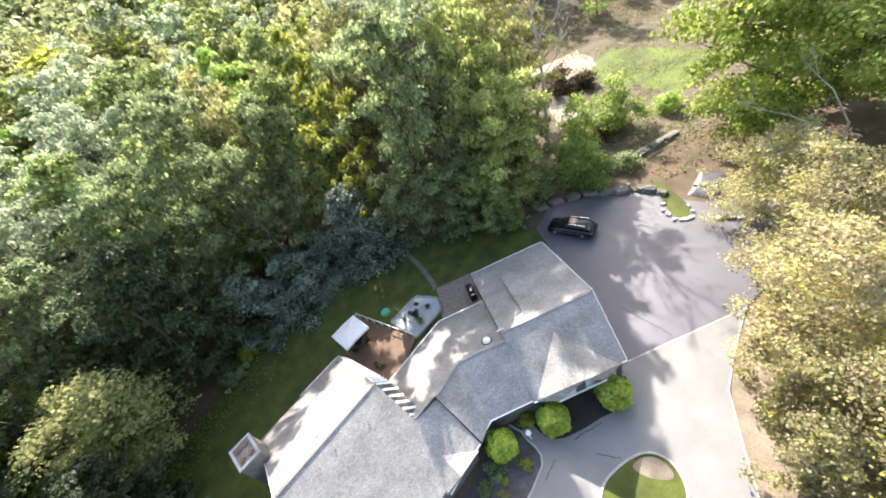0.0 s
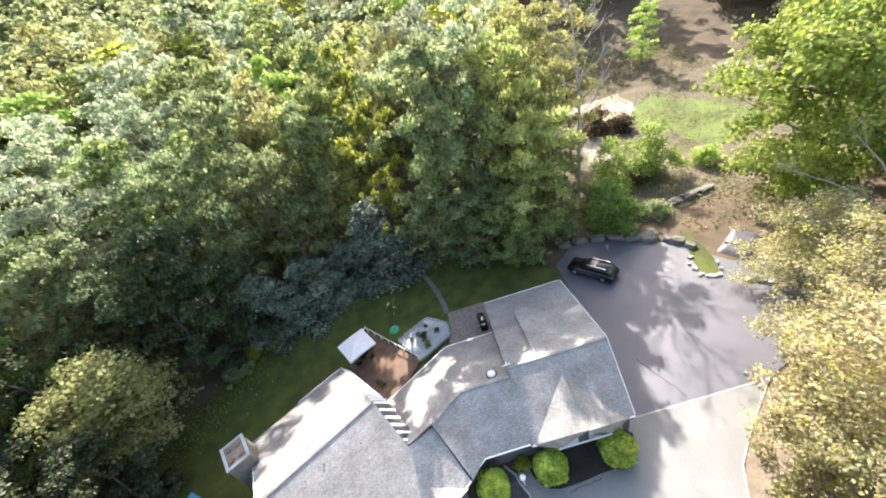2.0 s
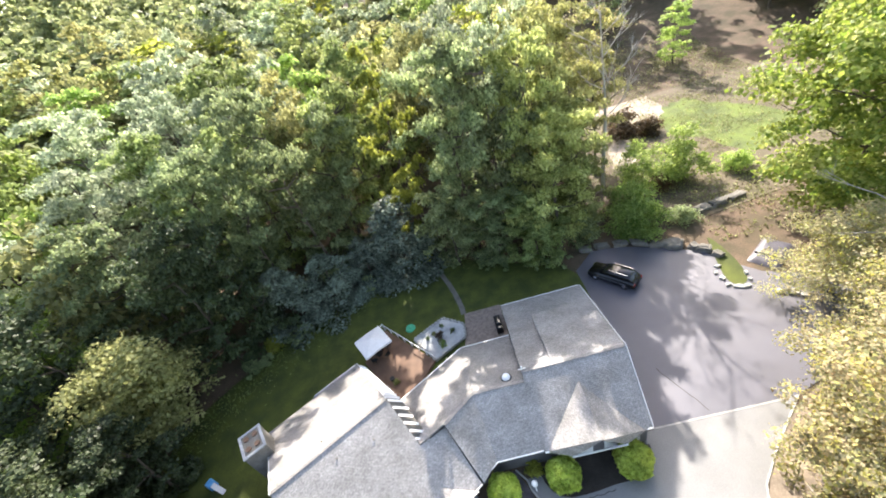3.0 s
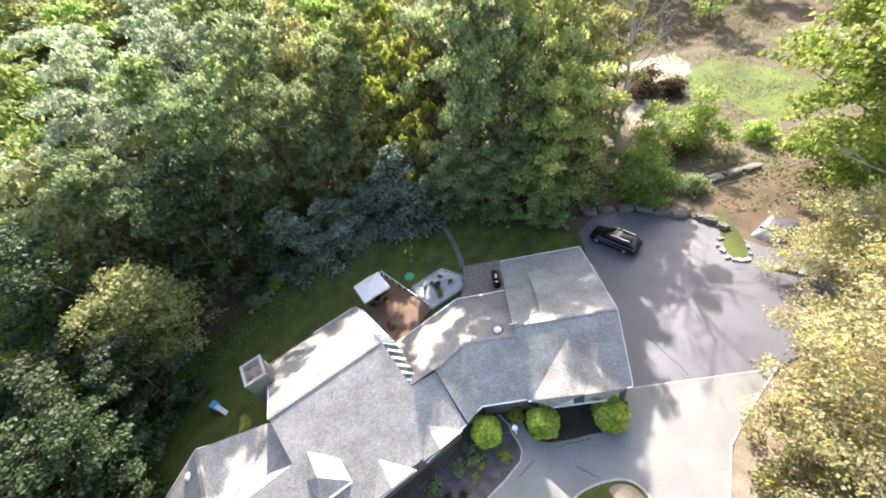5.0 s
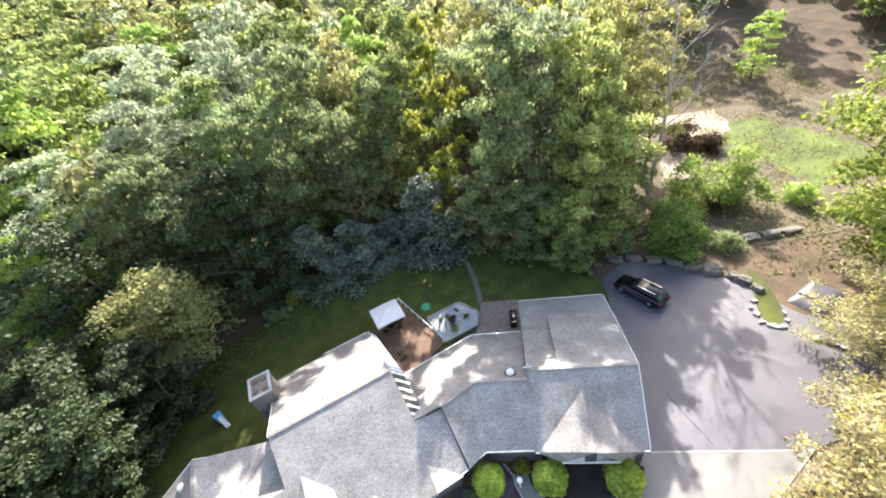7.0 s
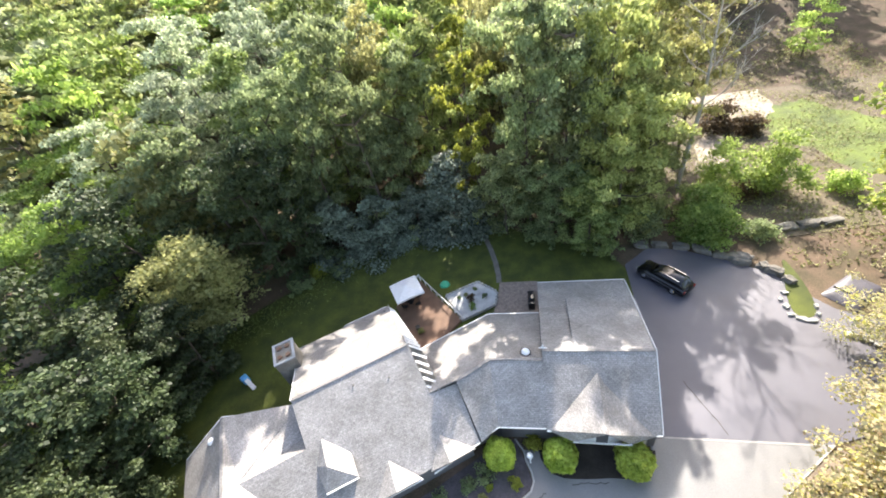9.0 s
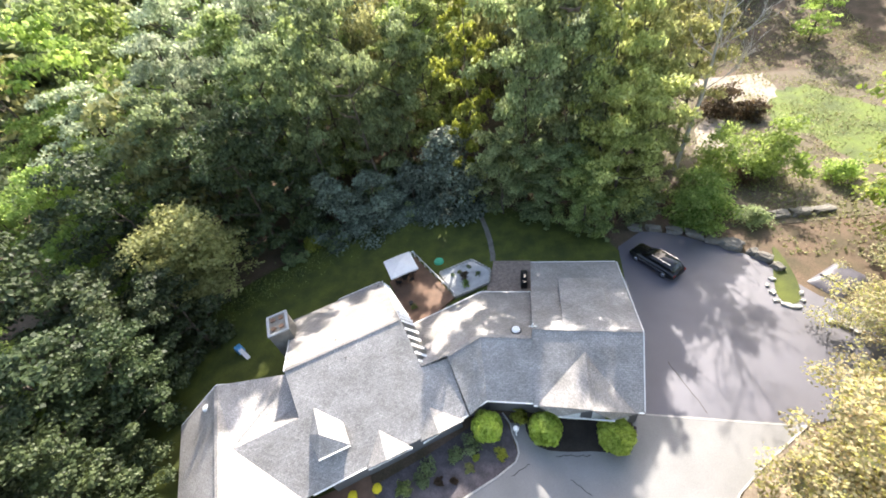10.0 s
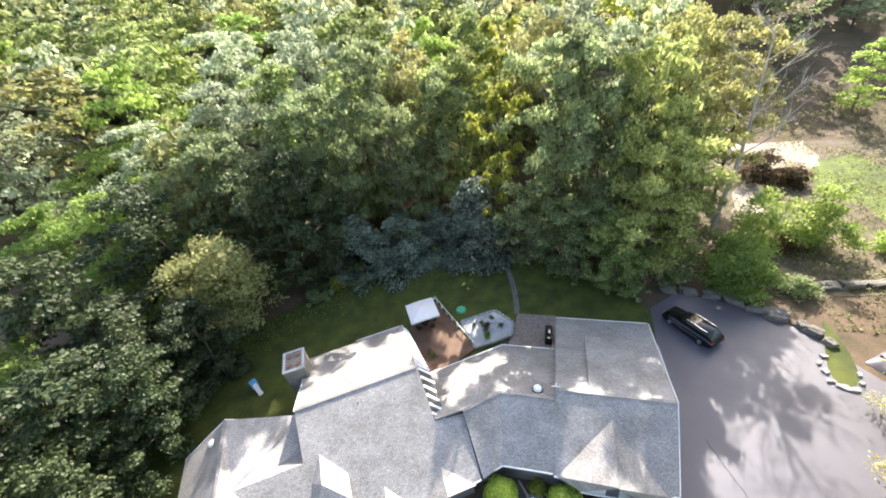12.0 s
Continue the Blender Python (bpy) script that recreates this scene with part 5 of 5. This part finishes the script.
for x, y, r, h, kind, n, s, lab in (
    (18.2, 19.4, 4.0, 6.4, "bright", 7000, 0.34, "large bright green bush at the court's edge"), (22.8, 27.6, 3.4, 7.0, "bright", 4200, 0.34, "bright green bush in the clearing"),
    (28.8, 28.6, 4.2, 8.0, "bright", 5200, 0.38, "large bright green bush in the sun"), (24.0, 19.4, 2.3, 1.9, "dark", 1500, 0.3, "low dark green shrub behind the boulders"),
    (21.2, 21.0, 2.0, 2.4, "green", 1500, 0.3, "low green shrub behind the boulders"), (29.5, 46, 3.6, 5.0, "plum", 2600, 0.4, "dark reddish bush on the bare ground"), (33.5, 44, 2.6, 3.0, "plum", 1500, 0.4, "dark reddish bush on the bare ground"),
    (26.0, 27.0, 2.0, 2.2, "plum", 1200, 0.3, "low brown shrub in the clearing"), (36.5, 27, 2.6, 2.6, "bright", 1400, 0.34, "yellow-green shrub in the clearing"), (-8.0, 25.5, 0.8, 1.3, "yellow", 500, 0.2, "small yellow shrub at the path's end"),
    (12.6, 20.6, 2.6, 3.6, "dark", 1800, 0.32, "dark green bush at the court's edge"), (19.5, 25.5, 2.2, 3.2, "green", 1500, 0.32, "green bush in the clearing"), (-29.5, 16.4, 1.6, 2.2, "yellow", 900, 0.26, "yellow-green shrub at the lawn's edge")):
    bush("bush", lab, "bush", kind, (x, y, rise(x, y)), r, h, n, s, 26)

# ---- the pale leaning tree ----
pale = thing("bare_tree", "tall leaning tree with bare pale branches", "tree", (19.3, 30.6, 0))
tb = bmesh.new()
spine = [Vector((0, 0, -0.2)), Vector((0.3, 0.2, 5)), Vector((0.8, 0.4, 10)), Vector((0.9, 0.5, 14)), Vector((0.7, 0.5, 18)), Vector((0.6, 0.5, 23.5))]
for i in range(5):
    rod(tb, spine[i], spine[i + 1], 0.3 - 0.045 * i, 0.255 - 0.045 * i, 8)
part("trunk", tb, PALE_BARK, pale)
g = random.Random(12)


def fork(twigs, a, d, length, r, depth):
    b = a + d * length
    rod(twigs, a, b, r, r * 0.6, 5)
    if depth:
        for _ in range(3):
            e = (d + Vector((g.uniform(-0.7, 0.7), g.uniform(-0.7, 0.7), g.uniform(-0.1, 0.6)))).normalized()
            fork(twigs, a.lerp(b, g.uniform(0.55, 1.0)), e, length * g.uniform(0.5, 0.75), r * 0.55, depth - 1)


for k in range(13):
    f = 2.2 + 2.8 * k / 12
    i = min(4, int(f))
    a = spine[i].lerp(spine[i + 1], f - i)
    t = k * 2.4
    twigs = bmesh.new()
    fork(twigs, a, Vector((math.cos(t), math.sin(t), 0.75)).normalized(), 4.0 - 0.14 * k, 0.075, 3)
    part("branch", twigs, PALE_BARK, pale)
v, c = crown_data(77, 6.0, 13, 26, 1100, 0.22, "tall", 110)
ob = new("crown", mesh_of("crown", v + np.array([0.9, 0.6, 0]), LEAVES["autumn"]))
ob.parent = pale

# ---- neighbour's house on the wooded hill ----
hx, hy = -17.0, 160.0
other = thing("neighbour_house", "pale-roofed house among the trees on the hill", "house", (hx, hy, rise(hx, hy)))
other.rotation_euler.z = radians(20)
part("wall", boxed(-8, -5, -2, 8, 5, 6.2), SIDING, other)
for s in (-1, 1):
    part("roof", slope([(-8.6, s * 5.7, 5.9), (8.6, s * 5.7, 5.9), (8.6, 0, 9.5), (-8.6, 0, 9.5)]), DRY, other, "pale brown shingled roof")
for k in range(4):
    part("window", boxed(-6.6 + k * 3.7, -5.06, 3.4, -5.2 + k * 3.7, -4.98, 5.0), GLASS, other)

# ---- a dead tree among the autumn crowns ----
dead = thing("dead_tree", "leafless tree with long pale limbs", "tree", (33.0, 1.5, 0))
tb = bmesh.new()
rod(tb, (0, 0, -0.2), (-0.6, 0.2, 5.5), 0.2, 0.15, 8)
rod(tb, (-0.6, 0.2, 5.5), (-1.0, 0.3, 9.5), 0.18, 0.09, 8)
part("trunk", tb, DEAD_BARK, dead)
for a, m, e in (((-0.6, 0.2, 5.5), (-3.6, 0.9, 8.0), (-7.6, 1.4, 8.9)), ((-0.9, 0.3, 8.0), (-3.2, 3.2, 10.0), (-5.2, 6.5, 10.8)), ((-0.8, 0.25, 7.0), (-2.8, -2.6, 9.4), (-6.2, -4.6, 10.4)), ((-1.0, 0.3, 9.4), (-1.6, 1.8, 12.0), (-1.4, 4.4, 13.2))):
    limb = bmesh.new()
    rod(limb, a, m, 0.08, 0.055, 6)
    rod(limb, m, e, 0.055, 0.018, 6)
    d2 = (Vector(e) - Vector(m)).normalized()
    fork(limb, Vector(m).lerp(Vector(e), 0.4), (d2 + Vector((0.1, 0.6, 0.3))).normalized(), 1.6, 0.028, 2)
    fork(limb, Vector(m).lerp(Vector(e), 0.6), (d2 + Vector((0.0, -0.6, 0.2))).normalized(), 1.4, 0.026, 2)
    part("limb", limb, DEAD_BARK, dead)
